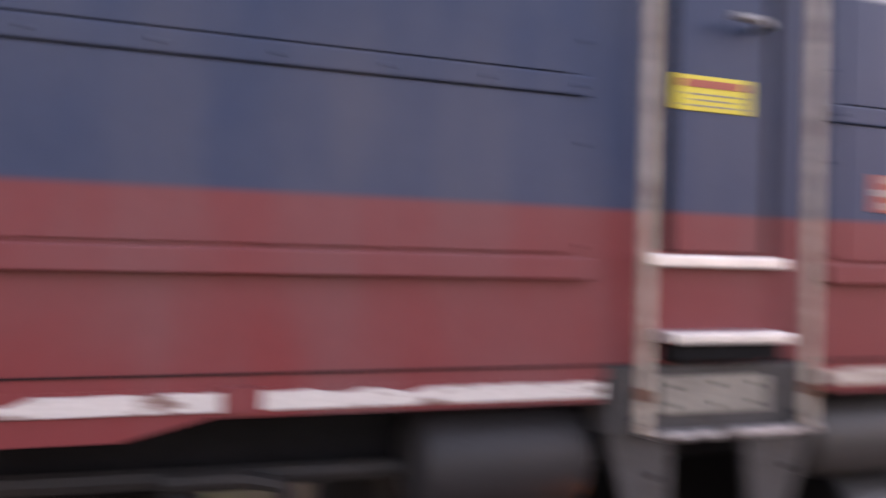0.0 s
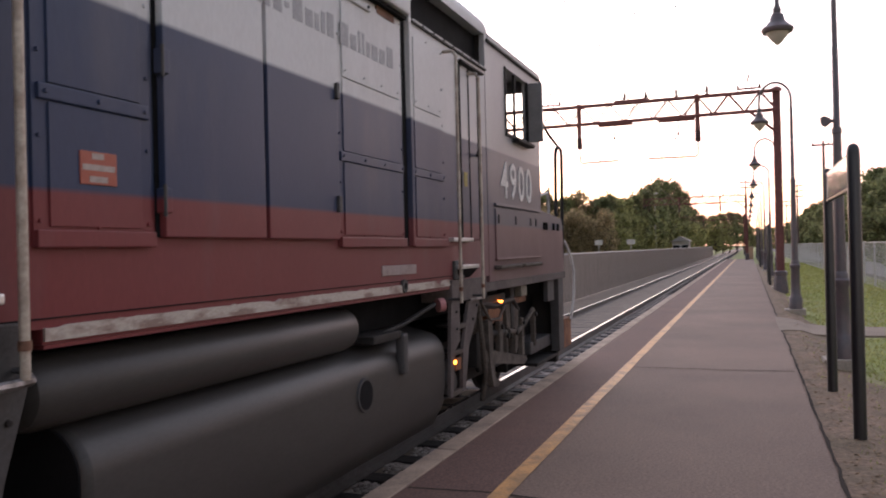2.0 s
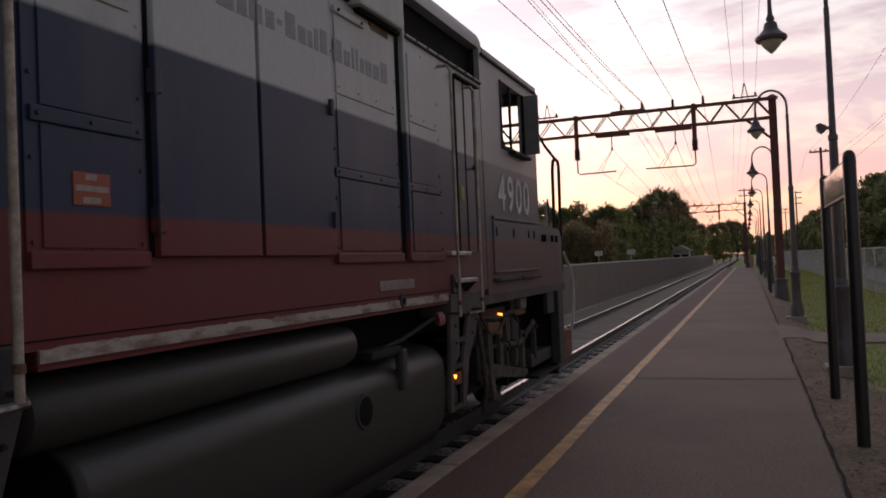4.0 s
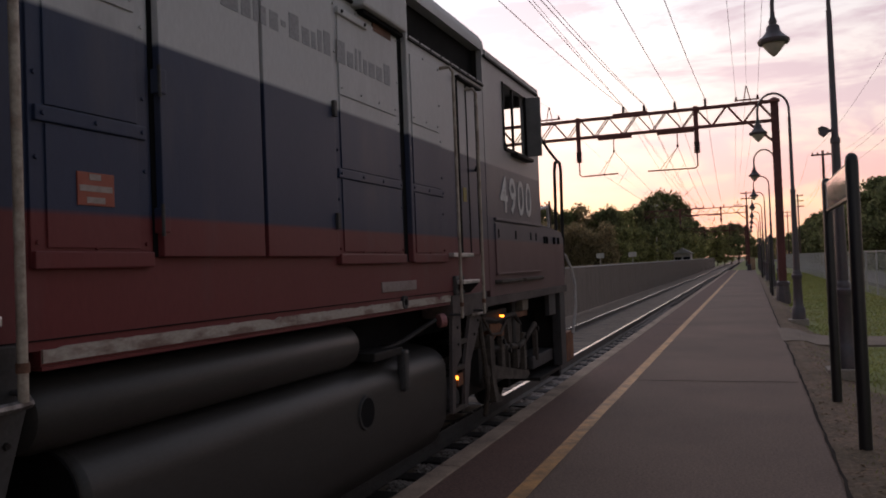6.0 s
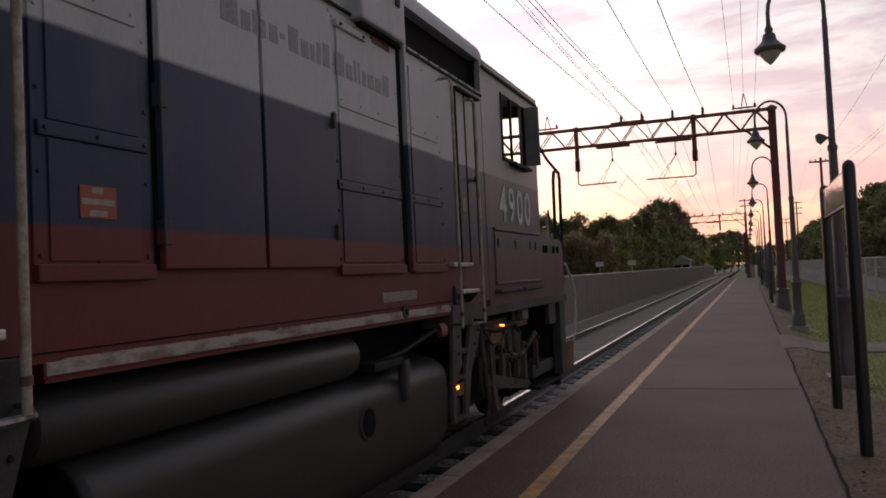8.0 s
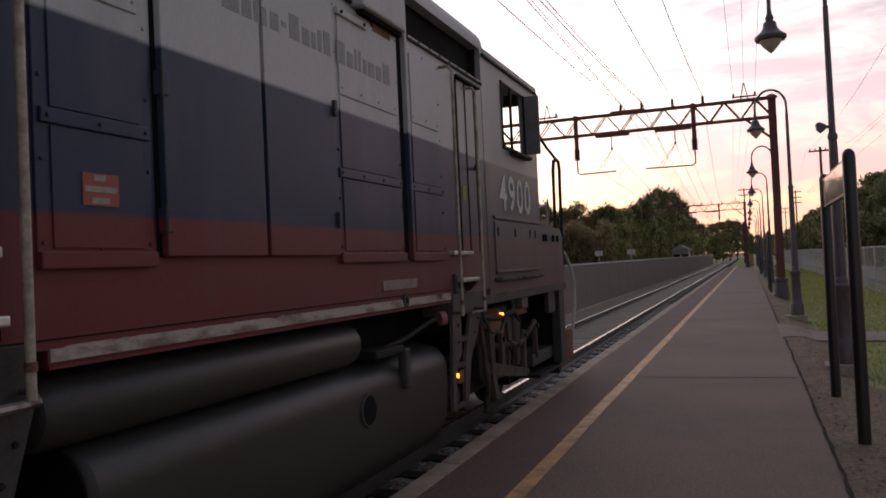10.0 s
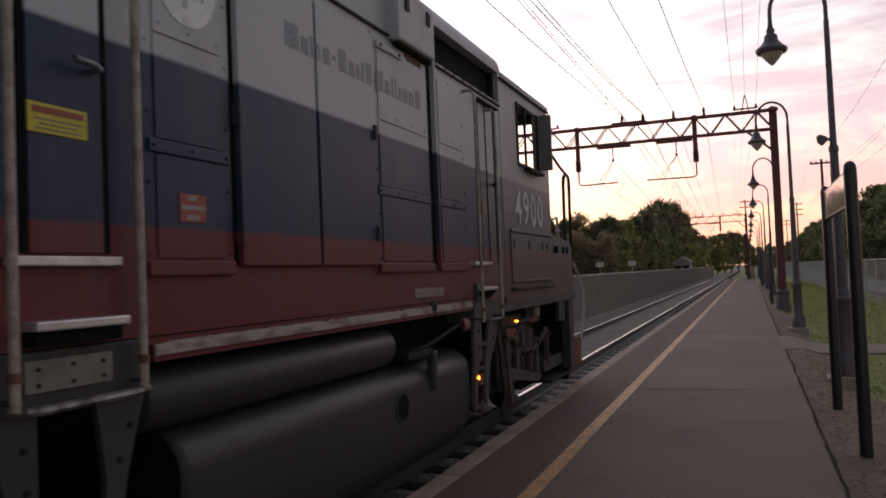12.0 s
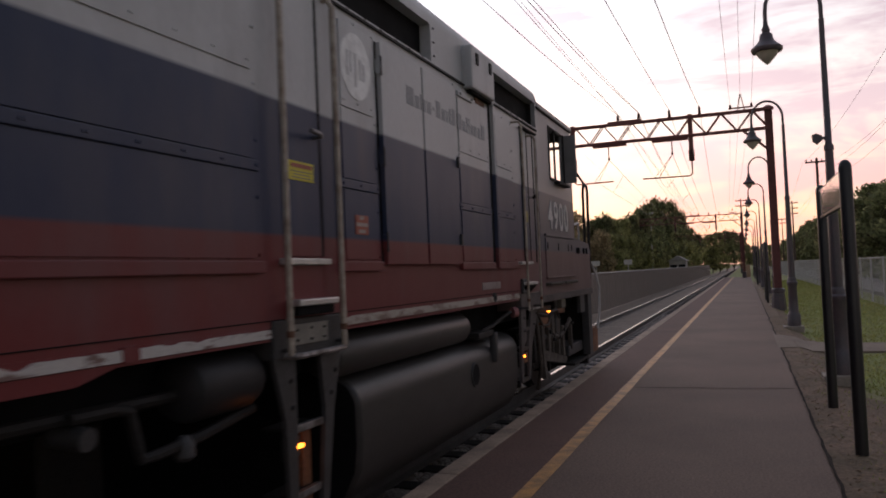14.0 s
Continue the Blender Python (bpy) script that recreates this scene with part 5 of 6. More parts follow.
        w = part("windshield", B(a, b, 9.825, 9.831, fz0, fz1), M["glass"], cab, "clear windshield pane")
        w.visible_shadow = False
        part("wiper", tube(bmesh.new(), [((a + b) / 2, 9.87, fz1), ((a + b) / 2 + 0.16, 9.88, fz0 + 0.2)], 0.012, 6), M["dark_steel"], w)
    roof = [(SIDE + 0.012, 3.72), (SIDE + 0.012, 3.79), (SIDE - 0.12, 3.90), (SIDE - 0.5, 4.02), (cx, 4.10), (-5.494 + 0.5, 4.02), (-5.494 + 0.12, 3.90), (-5.506, 3.79), (-5.506, 3.72)]
    part("cab_roof", prism(bmesh.new(), roof, "y", 7.765, 9.93), LIVERY, cab, "cambered grey cab roof")
    part("gutter", B(SIDE + 0.003, SIDE + 0.03, 7.70, 9.90, 3.70, 3.728, bevel=0.006), M["dark_steel"], cab)
    fr = part("window_frame", B(SIDE - 0.02, SIDE + 0.026, wy0 - 0.03, wy1 + 0.03, wz0 - 0.04, wz0, bevel=0.006), M["dark_steel"], cab, "dark side window frame")
    part("frame_post", B(SIDE - 0.02, SIDE + 0.02, wy0 - 0.03, wy0, wz0, wz1, bevel=0.006), M["dark_steel"], fr)
    part("frame_post", B(SIDE - 0.02, SIDE + 0.02, wy1, wy1 + 0.03, wz0, wz1, bevel=0.006), M["dark_steel"], fr)
    part("mullion", B(SIDE - 0.035, SIDE - 0.01, 8.80, 8.835, wz0, wz1), M["dark_steel"], fr)
    part("armrest", B(SIDE - 0.01, SIDE + 0.09, 8.60, 9.30, wz0 - 0.075, wz0 - 0.035, bevel=0.012), M["dark_steel"], cab)
    part("wind_deflector", B(SIDE - 0.01, SIDE + 0.185, 9.31, 9.345, 2.88, 3.58, bevel=0.008), M["deflector"], cab, "grey wind deflector beside the window")
    part("driver_seat", B(-3.25, -2.8, 8.25, 8.75, 2.1, 3.05, bevel=0.08), M["black_gap"], cab, "dark cab seat")
    for i, ch in enumerate("4900"):
        letters(ch, 0.545, M["digit"], cab, "cab_digit", 8.12 + 0.335 * i, 2.175, "pale painted digit on the cab side" if i == 0 else "")
    part("number_ledge", B(SIDE, SIDE + 0.030, 7.86, 9.82, 2.065, 2.095, bevel=0.006), LIVERY, cab)
    part("lower_panel", B(SIDE, SIDE + 0.018, 7.88, 9.66, 1.50, 2.04, bevel=0.005), LIVERY, cab, "access panel under the number")
    for y in (7.95, 8.60, 9.25, 9.5):
        part("slot", B(SIDE + 0.012, SIDE + 0.022, y, y + 0.05, 1.89, 1.98, bevel=0.004), M["black_gap"], cab)
    part("drip_ledge", B(SIDE, SIDE + 0.035, 7.86, 9.72, 1.512, 1.530, bevel=0.005), LIVERY, cab)
    for a, b in ((7.84, 8.70), (8.80, 9.66)):
        part("lift_bar", tube(bmesh.new(), [(SIDE, a, 1.440), (SIDE + 0.05, a + 0.03, 1.438), (SIDE + 0.05, b - 0.03, 1.438), (SIDE, b, 1.440)], 0.022), M["dusty_brown"], cab, "low dusty grab bar")
    # cab door bay
    dd = part("cab_door", B(SIDE - 0.01, SIDE + 0.012, 6.88, 7.36, 1.72, 3.30, bevel=0.006), LIVERY, loco, "narrow cab door beside the handrails")
    for a in (6.86, 7.38, 7.10):
        part("door_seal", B(SIDE, SIDE + 0.016, a - 0.014, a + 0.014, 1.72, 3.30), M["black_gap"], dd)
    part("door_hood", B(SIDE, SIDE + 0.06, 6.80, 7.46, 3.305, 3.328, bevel=0.008), M["dark_steel"], dd)
    part("door_handle", tube(bmesh.new(), [(SIDE, 7.30, 2.52), (SIDE + 0.06, 7.30, 2.52), (SIDE + 0.07, 7.18, 2.53)], 0.015), M["dark_steel"], dd)
    part("yellow_tag", B(SIDE + 0.012, SIDE + 0.016, 6.93, 7.02, 2.20, 2.33), mat("dusty_yellow_paint", (0.30, 0.25, 0.06), 0.6), dd, "small dusty yellow tag")
    part("kick_step", B(SIDE - 0.01, SIDE + 0.05, 6.53, 7.06, 1.695, 1.73, bevel=0.006), M["silver"], loco, "bright metal kick step")
    part("cab_step", B(SIDE - 0.01, SIDE + 0.09, 6.64, 7.08, 1.455, 1.490, bevel=0.008), M["silver"], loco, "bright metal tread")
    part("step_box", prism(bmesh.new(), [(SIDE - 0.01, 1.36), (SIDE - 0.01, 1.454), (SIDE + 0.085, 1.454)], "y", 6.66, 7.06), M["black_gap"], loco, "dark gusset under the tread")
    grab_pole(loco, 6.48, 1.17, 3.27, x=-2.30, bend=False, r=0.0145)
    grab_pole(loco, 7.09, 1.17, 3.20, x=-2.30, bend=False, r=0.0145)
    # low nose, end platform, pilot
    part("nose", prism(bmesh.new(), [(9.862, 1.30), (NOSE_END, 1.30), (NOSE_END, 1.93), (11.02, 2.03), (9.862, 2.10)], "x", -5.40, SIDE - 0.002), LIVERY, loco, "low dusty nose ahead of the cab")
    for y in (9.98, 10.10, 10.5, 10.75):
        part("nose_slot", B(SIDE - 0.004, SIDE + 0.02, y, y + 0.05, 1.86, 1.95, bevel=0.006), M["black_gap"], loco)
    part("end_beam", B(-5.45, SIDE + 0.002, 7.50, 11.20, 1.205, 1.30, bevel=0.01), M["dusty_paint"], loco, "dusty end platform beam")
    part("pilot_plate", B(-5.35, -2.52, 10.98, 11.10, 0.05, 1.20, bevel=0.01), M["dark_steel"], loco, "black pilot plate")
    part("pilot_side", B(-2.56, -2.44, 10.84, 11.14, 0.22, 1.205, bevel=0.01), M["frame_grey"], loco)
    # black backing fills the open well, its shade is painted
    part("pilot_well", B(-3.3, -2.85, 9.62, 10.97, 0.10, 1.21), M["black_gap"], loco, "black backing block that paints the shade of the step well")
    part("well_tread", B(-2.84, -2.48, 9.75, 10.88, 0.16, 0.20, bevel=0.006), M["dark_steel"], loco)
    part("pilot_tab", B(-2.52, -2.46, 10.30, 10.66, 0.93, 1.205, bevel=0.008), M["frame_grey"], loco, "grey plate hanging under the end beam")
    part("well_block", B(-2.86, -2.56, 9.75, 10.84, 0.30, 0.46, bevel=0.02), M["frame_grey"], loco, "grey block low in the step well")
    part("pilot_foot", B(-2.70, -2.44, 11.15, 11.62, 0.22, 0.63, bevel=0.02), M["rust_orange"], loco, "rusty pilot foot")
    part("coupler", B(-4.10, -3.80, 11.1, 11.85, 0.50, 0.85, bevel=0.05), M["rust_brown"], loco)
    part("end_handrail", tube(bmesh.new(), [(-2.46, 11.14, 1.22), (-2.45, 11.20, 1.6), (-2.44, 11.24, 2.9), (-2.44, 11.20, 3.0), (-2.44, 11.08, 3.02), (-2.44, 10.90, 2.98), (-2.44, 10.84, 2.85), (-2.44, 10.80, 2.05)], 0.024, 8), M["dark_steel"], loco, "dark end handrail")
    part("end_handrail", tube(bmesh.new(), [(-2.44, 11.16, 3.0), (-2.44, 10.5, 3.12), (-2.44, 9.86, 3.30)], 0.02, 8), M["dark_steel"], loco)
    part("jumper_hose", tube(bmesh.new(), [(-2.50, 11.16, 1.80), (-2.44, 11.34, 1.70), (-2.40, 11.52, 1.50), (-2.38, 11.60, 1.30), (-2.38, 11.58, 0.95), (-2.42, 11.52, 0.60)], 0.021, 10), M["hose_white"], loco, "pale hanging jumper hose")
    part("nose_pipe", tube(bmesh.new(), [(-2.5, 10.0, 2.1), (-2.48, 10.05, 2.3), (-2.48, 10.5, 2.36), (-2.5, 10.62, 2.2), (-2.5, 10.62, 2.03)], 0.018, 8), M["hose_white"], loco, "pale bent pipe on the nose")
    bm = bmesh.new()
    box(bm, -2.75, -2.55, 7.6, 7.72, 0.45, 1.2, 0.01)
    box(bm, -2.72, -2.56, 8.9, 9.05, 0.6, 1.2, 0.01)
    tube(bm, [(-2.6, 7.5, 1.1), (-2.55, 8.2, 1.02), (-2.55, 8.9, 1.05), (-2.6, 9.3, 0.9), (-2.62, 9.32, 0.3)], 0.035)
    part("truck_linkage", bm, M["dark_steel"], loco)
    wheels = truck_frame(loco, 8.75) + truck_frame(loco, -1.62)
    return loco, wheels


LOCO, WHEELS = build_locomotive()


# ---- platform furniture ----
def build_lamp(x, y, first=None):
    if first:
        return copy_thing(first, pose(x, y, 0))
    lamp = thing("platform_lamp", (x, y, 0), "dark arched station lamp with a bell shade and frosted globe", "lamp post", "lamps along the platform")
    part("footing", B(x - 0.25, x + 0.21, y - 0.23, y + 0.23, -0.35, 0.022, bevel=0.02), M["concrete"], lamp, "square concrete footing")
    part("post_base", lathe(bmesh.new(), (x, y, 0.022), [(0.155, 0), (0.155, 0.25), (0.125, 0.31), (0.112, 0.36), (0.10, 0.96), (0.115, 0.99), (0.125, 1.03), (0.125, 1.07), (0.10, 1.10), (0.10, 1.15), (0.08, 1.19)], 16), M["lamp_paint"], lamp, "fluted cast base")
    part("post", lathe(bmesh.new(), (x, y, 1.2), [(0.080, 0), (0.056, 1.9), (0.066, 1.91), (0.066, 1.97), (0.046, 2.0), (0.036, 3.75)], 14), M["lamp_paint"], lamp)
    arch = [(x, y, 4.9)] + [(x - 0.36 + 0.36 * math.cos(a), y, 5.15 + 0.42 * math.sin(a)) for a in (math.pi * i / 12 for i in range(13))] + [(x - 0.72, y, 5.02)]
    part("arch_arm", tube(bmesh.new(), arch, 0.029, 8), M["lamp_paint"], lamp)
    sh = part("shade", lathe(bmesh.new(), (x - 0.72, y, 4.56), [(0.20, 0.02), (0.215, 0.045), (0.215, 0.075), (0.15, 0.13), (0.10, 0.19), (0.085, 0.27), (0.05, 0.30), (0.06, 0.34), (0.035, 0.40), (0.03, 0.48)], 20), M["lamp_paint"], lamp, "dark bell-shaped shade")
    part("globe", lathe(bmesh.new(), (x - 0.72, y, 4.40), [(0.008, 0), (0.035, 0.02), (0.085, 0.075), (0.13, 0.13), (0.15, 0.18)], 18), M["globe"], sh, "frosted teardrop globe")
    return lamp


LAMP = build_lamp(1.17, 12.3)
for lx, ly in ((1.05, 21.4), (1.02, 32.6), (1.05, 43.6), (1.0, 54.4), (1.0, 66.2), (1.0, 78.5), (1.0, 92.0), (1.0, 107.0)):
    build_lamp(lx, ly, LAMP)


def build_speaker():
    x, y, z = 1.10, 12.28, 3.28
    sp = thing("lamp_post_speaker", (x, y, z), "small dark loudspeaker clamped to the lamp post", "loudspeaker")
    part("horn", prism(bmesh.new(), [(x - 0.13, z - 0.03), (x - 0.07, z - 0.08), (x - 0.01, z - 0.03), (x - 0.01, z + 0.03), (x - 0.09, z + 0.07), (x - 0.14, z + 0.05)], "y", y - 0.06, y + 0.06), M["lamp_paint"], sp)
    part("clamp", B(x - 0.02, x + 0.09, y - 0.02, y + 0.02, z - 0.02, z + 0.02), M["lamp_paint"], sp)


build_speaker()


def build_sign(x, y0, y1, first=None):
    if first:
        return copy_thing(first, pose(x, y0, -0.03))
    s = thing("station_sign", (x, y0, -0.03), "station name sign on two black round-topped posts beside the platform", "sign", "name signs along the platform")
    for y in (y0, y1):
        part("post", lathe(bmesh.new(), (x, y, -0.03), [(0.052, -0.2), (0.052, 2.38), (0.046, 2.42), (0.028, 2.445), (0.008, 2.452)], 14), M["sign_black"], s)
    pn = part("sign_panel", B(x - 0.022, x + 0.022, y0 + 0.04, y1 - 0.04, 2.05, 2.36, bevel=0.004), M["sign_black"], s, "narrow black-framed sign panel")
    for d in (-1, 1):
        part("sign_face", B(x + d * 0.023 - 0.002, x + d * 0.023 + 0.002, y0 + 0.06, y1 - 0.06, 2.075, 2.34), M["sign_face"], pn, "glossy face reflecting the sunset")
    return s


SIGN = build_sign(0.82, 7.44, 9.75)
build_sign(0.78, 34.7, 0, SIGN)
build_sign(0.80, 62.0, 0, SIGN)


def build_cabinet():
    c = thing("platform_cabinet", (0.15, 98.0, 0), "pale tan equipment cabinet near the platform end", "cabinet")
    part("body", B(-0.25, 0.55, 97.6, 98.4, 0, 1.35, bevel=0.02), M["cabin_tan"], c)
    part("door", B(-0.20, 0.50, 97.57, 97.60, 0.1, 1.25, bevel=0.005), M["cabin_tan"], c)
    part("lid", B(-0.30, 0.60, 97.55, 98.45, 1.35, 1.40, bevel=0.01), M["concrete"], c)


build_cabinet()


# ---- overhead line ----
def build_portal(y, dx=0.0, first=None):
    if first:
        return copy_thing(first, pose(1.05 + dx, y, -0.03))
    x1, x0 = 1.05, -10.6
    p = thing("catenary_portal", (x1, y, -0.03), "rust-red lattice portal carrying the overhead wires", "catenary portal", "portals over the track")
    for x in (x1, x0):
        bm = bmesh.new()
        box(bm, x - 0.13, x - 0.105, y - 0.13, y + 0.13, -0.3, 7.05)
        box(bm, x + 0.105, x + 0.13, y - 0.13, y + 0.13, -0.3, 7.05)
        box(bm, x - 0.105, x + 0.105, y - 0.012, y + 0.012, -0.3, 7.05)
        m = part("mast", bm, M["mast_red"], p, "steel mast of H section")
        part("mast_cap", lathe(bmesh.new(), (x, y, 7.0), [(0.19, 0), (0.19, 0.10), (0.05, 0.18)], 4), M["mast_red"], m)
        part("mast_base", lathe(bmesh.new(), (x, y, -0.05), [(0.24, -0.2), (0.24, 0.10), (0.20, 0.55), (0.23, 0.58), (0.23, 0.68), (0.18, 0.72)], 8), M["lamp_paint"], m, "dark clad mast foot")
    for z in (6.36, 7.04):
        for yy in (y - 0.16, y + 0.16):
            part("chord", B(x0, x1, yy - 0.035, yy + 0.035, z - 0.035, z + 0.035), M["mast_red"], p)
    k = 22
    for yy in (y - 0.16, y + 0.16):
        for i in range(k):
            a, b = x0 + (x1 - x0) * i / k, x0 + (x1 - x0) * (i + 1) / k
            z0, z1 = (6.36, 7.04) if i % 2 == 0 else (7.04, 6.36)
            part("lattice_bar", cyl(bmesh.new(), (a, yy, z0), (b, yy, z1), 0.024, seg=6), M["mast_red"], p)
    part("knee_brace", cyl(bmesh.new(), (x1 - 0.9, y, 6.36), (x1, y, 5.55), 0.045, seg=8), M["mast_red"], p)
    # droppers with insulators and steady arms
    for xd, xs, xa in ((-1.62, -1, -3.4), (-5.95, 1, -4.5)):
        d = part("dropper", cyl(bmesh.new(), (xd, y, 7.14), (xd, y, 5.80), 0.085, seg=8), M["mast_red"], p)
        bm = bmesh.new()
        for i in range(5):
            lathe(bm, (xd, y, 5.42 + 0.085 * i), [(0.07, 0), (0.115, 0.015), (0.115, 0.05), (0.07, 0.085)], 12)
        part("insulator", bm, M["insulator"], d)
        part("steady_arm", tube(bmesh.new(), [(xd, y, 5.42), (xd, y, 4.95), (xd + xs * 0.1, y, 4.88), (xa, y, 4.90)], 0.028, 8), M["mast_red"], d)
    for xa, xb, z in ((-5.20, -3.95, 6.28), (-3.0, -1.72, 6.28), (-4.6, -3.35, 7.12)):
        part("hanger_plate", B(xa, xb, y - 0.12, y + 0.12, z - 0.06, z + 0.03), M["mast_red"], p)
    # hangers and bridles of the two contact lines
    for xh, xc in ((-4.62, -5.10), (-2.30, -2.85)):
        h = part("hanger", cyl(bmesh.new(), (xh, y, 6.25), (xh, y, 5.75), 0.022, seg=6), M["mast_red"], p)
        part("clamp", lathe(bmesh.new(), (xh, y, 5.70), [(0.02, 0), (0.045, 0.03), (0.045, 0.08), (0.02, 0.11)], 8), M["insulator"], h)
        for s in (-0.10, 0.06):
            part("bridle", cyl(bmesh.new(), (xh, y, 5.72), (xc + s, y, 4.92), 0.010, seg=5), M["wire"], h)
    for xp in (-4.22, -3.45, -2.34, -1.27):
        part("pin_insulator", lathe(bmesh.new(), (xp, y, 7.07), [(0.05, 0), (0.06, 0.05), (0.04, 0.1), (0.06, 0.15), (0.04, 0.2), (0.055, 0.25), (0.02, 0.33)], 8), M["insulator"], p)
    for xh in (0.15, -7.05):
        h = part("horn_arm", B(xh - 0.42, xh + 0.42, y - 0.03, y + 0.03, 7.16, 7.21), M["mast_red"], p)
        for s in (-1, 1):
            part("horn_leg", cyl(bmesh.new(), (xh + s * 0.13, y, 7.05), (xh + s * 0.01, y, 7.68), 0.018, seg=6), M["mast_red"], h)
            part("pin_insulator", lathe(bmesh.new(), (xh + s * 0.36, y, 7.2), [(0.03, 0), (0.045, 0.06), (0.02, 0.13)], 8), M["insulator"], h)
    return p


PORTAL = build_portal(30.8)
build_portal(94.0, -1.15, PORTAL)
build_portal(156.0, -1.6, PORTAL)


def sag_line(a, b, sag, k=14):
    a, b = Vector(a), Vector(b)
    return [a.lerp(b, i / k) - Vector((0, 0, 4 * sag * (i / k) * (1 - i / k))) for i in range(k + 1)]


def build_wires():
    spans = ((-31.0, 30.8, 0, 0), (30.8, 94.0, 0, -1.15), (94.0, 156.0, -1.15, -1.6))
    group = "wires over the track"
    # wire: x, z at the portals, sag, radius
    for x, z, sag, r in ((-4.22, 7.40, 1.02, 0.009), (-4.20, 7.40, 0.17, 0.008), (-4.18, 7.40, 0.04, 0.006), (-3.45, 7.40, 1.10, 0.009), (-3.43, 7.40, 0.95, 0.008), (-2.34, 7.40, 0.62, 0.009), (-1.27, 7.38, 1.30, 0.009), (0.15, 7.68, 0.30, 0.005), (-0.21, 7.33, 0.72, 0.005), (0.51, 7.33, 0.05, 0.005), (-7.05, 7.68, 0.7, 0.005)):
        bm = bmesh.new()
        for y0, y1, d0, d1 in spans:
            tube(bm, sag_line((x + d0, y0, z), (x + d1, y1, z), sag), r, 5)
        w = solid("overhead_wire", bm, M["wire"], "thin dark feeder wire strung between the portals", "wire", group)
    for xm, xc in ((-2.30, -2.85), (-4.62, -5.10)):
        w = thing("contact_line", (xm, 0, 6.2), "messenger cable with droppers and contact wire below", "contact line", group)
        bm, bc = bmesh.new(), bmesh.new()
        for y0, y1, d0, d1 in spans[1:]:
            top = sag_line((xm + d0, y0, 5.75), (xm + d1, y1, 5.75), 0.55)
            tube(bm, top, 0.009, 5)
            tube(bc, sag_line((xc + d0, y0, 4.92), (xc + d1, y1, 4.92), 0.08), 0.008, 5)
            for i in range(1, 14, 2):
                p = top[i]
                q = Vector((xc + d0 + (d1 - d0) * i / 14, p.y, 4.90))
                part("dropper", cyl(bmesh.new(), p, q, 0.006, seg=5), M["wire"], w)
        part("messenger", bm, M["wire"], w)
        part("contact_wire", bc, M["wire"], w)


build_wires()


# ---- fences ----
def build_slat_fence():
    x, y0, step, top, low = -6.35, -8.0, 3.0, 1.42, -0.40
    f = thing("slatted_fence", (x, 0, low), "long grey slatted railway fence with a pale top rail", "fence")
    bm = bmesh.new()
    for i in range(30):
        y = i * step / 30
        box(bm, -0.008 + (0.012 if i % 2 else 0), 0.008 + (0.012 if i % 2 else 0), y + 0.004, y + 0.096, 0.04, top - low - 0.03)
    me = finish(bm, "slat_panel", M["fence_slat"], (0, 0, 0))
    mp = finish(cyl(bmesh.new(), (0.0, 0, -0.05), (0.0, 0, top - low + 0.04), 0.034, seg=8), "fence_post", M["galvanised"], (0, 0, 0))
    mr = finish(cyl(bmesh.new(), (0, 0, top - low), (0, step, top - low), 0.032, seg=8), "top_rail", M["galvanised"], (0, 0, 0))
    for k in range(57):
        for nm, me_, dx in (("slat_panel", me, 0.0), ("fence_post", mp, -0.05), ("top_rail", mr, 0.0)):
            ob = new(nm, me_)
            ob.parent = f
            ob.location = (dx, y0 + k * step, 0)


def build_wire_fence():
    x, y0, step, h = 4.55, 2.0, 3.0, 1.72
    f = thing("wire_fence", (x, 0, -0.135), "chain-link fence on pale posts between grass and road", "fence")
    mp = finish(cyl(bmesh.new(), (0, 0, -0.1), (0, 0, h + 0.04), 0.036, seg=8), "fence_post", M["galvanised"], (0, 0, 0))
    mr = finish(cyl(bmesh.new(), (0, 0, h), (0, step, h), 0.02, seg=8), "top_rail", M["galvanised"], (0, 0, 0))
    bm = bmesh.new()
    g = 0.22
    for s in (1, -1):
        for i in range(-int(h / g), int(step / g) + 1):
            a = i * g
            lo, hi = max(0, -a), min(h, step - a)
            if hi - lo < 0.03:
                continue
            p, q = (a + lo, lo), (a + hi, hi)
            if s < 0:
                p, q = (step - p[0], p[1]), (step - q[0], q[1])
            cyl(bm, (0, p[0], p[1] + 0.02), (0, q[0], q[1] + 0.02), 0.0045, seg=3, caps=False)
    mm = finish(bm, "wire_mesh", M["galvanised"], (0, 0, 0))
    for k in range(40):
        for nm, me_ in (("fence_post", mp), ("top_rail", mr), ("wire_mesh", mm)):
            ob = new(nm, me_)
            ob.parent = f
            ob.location = (0, y0 + k * step, 0)


build_slat_fence()
build_wire_fence()


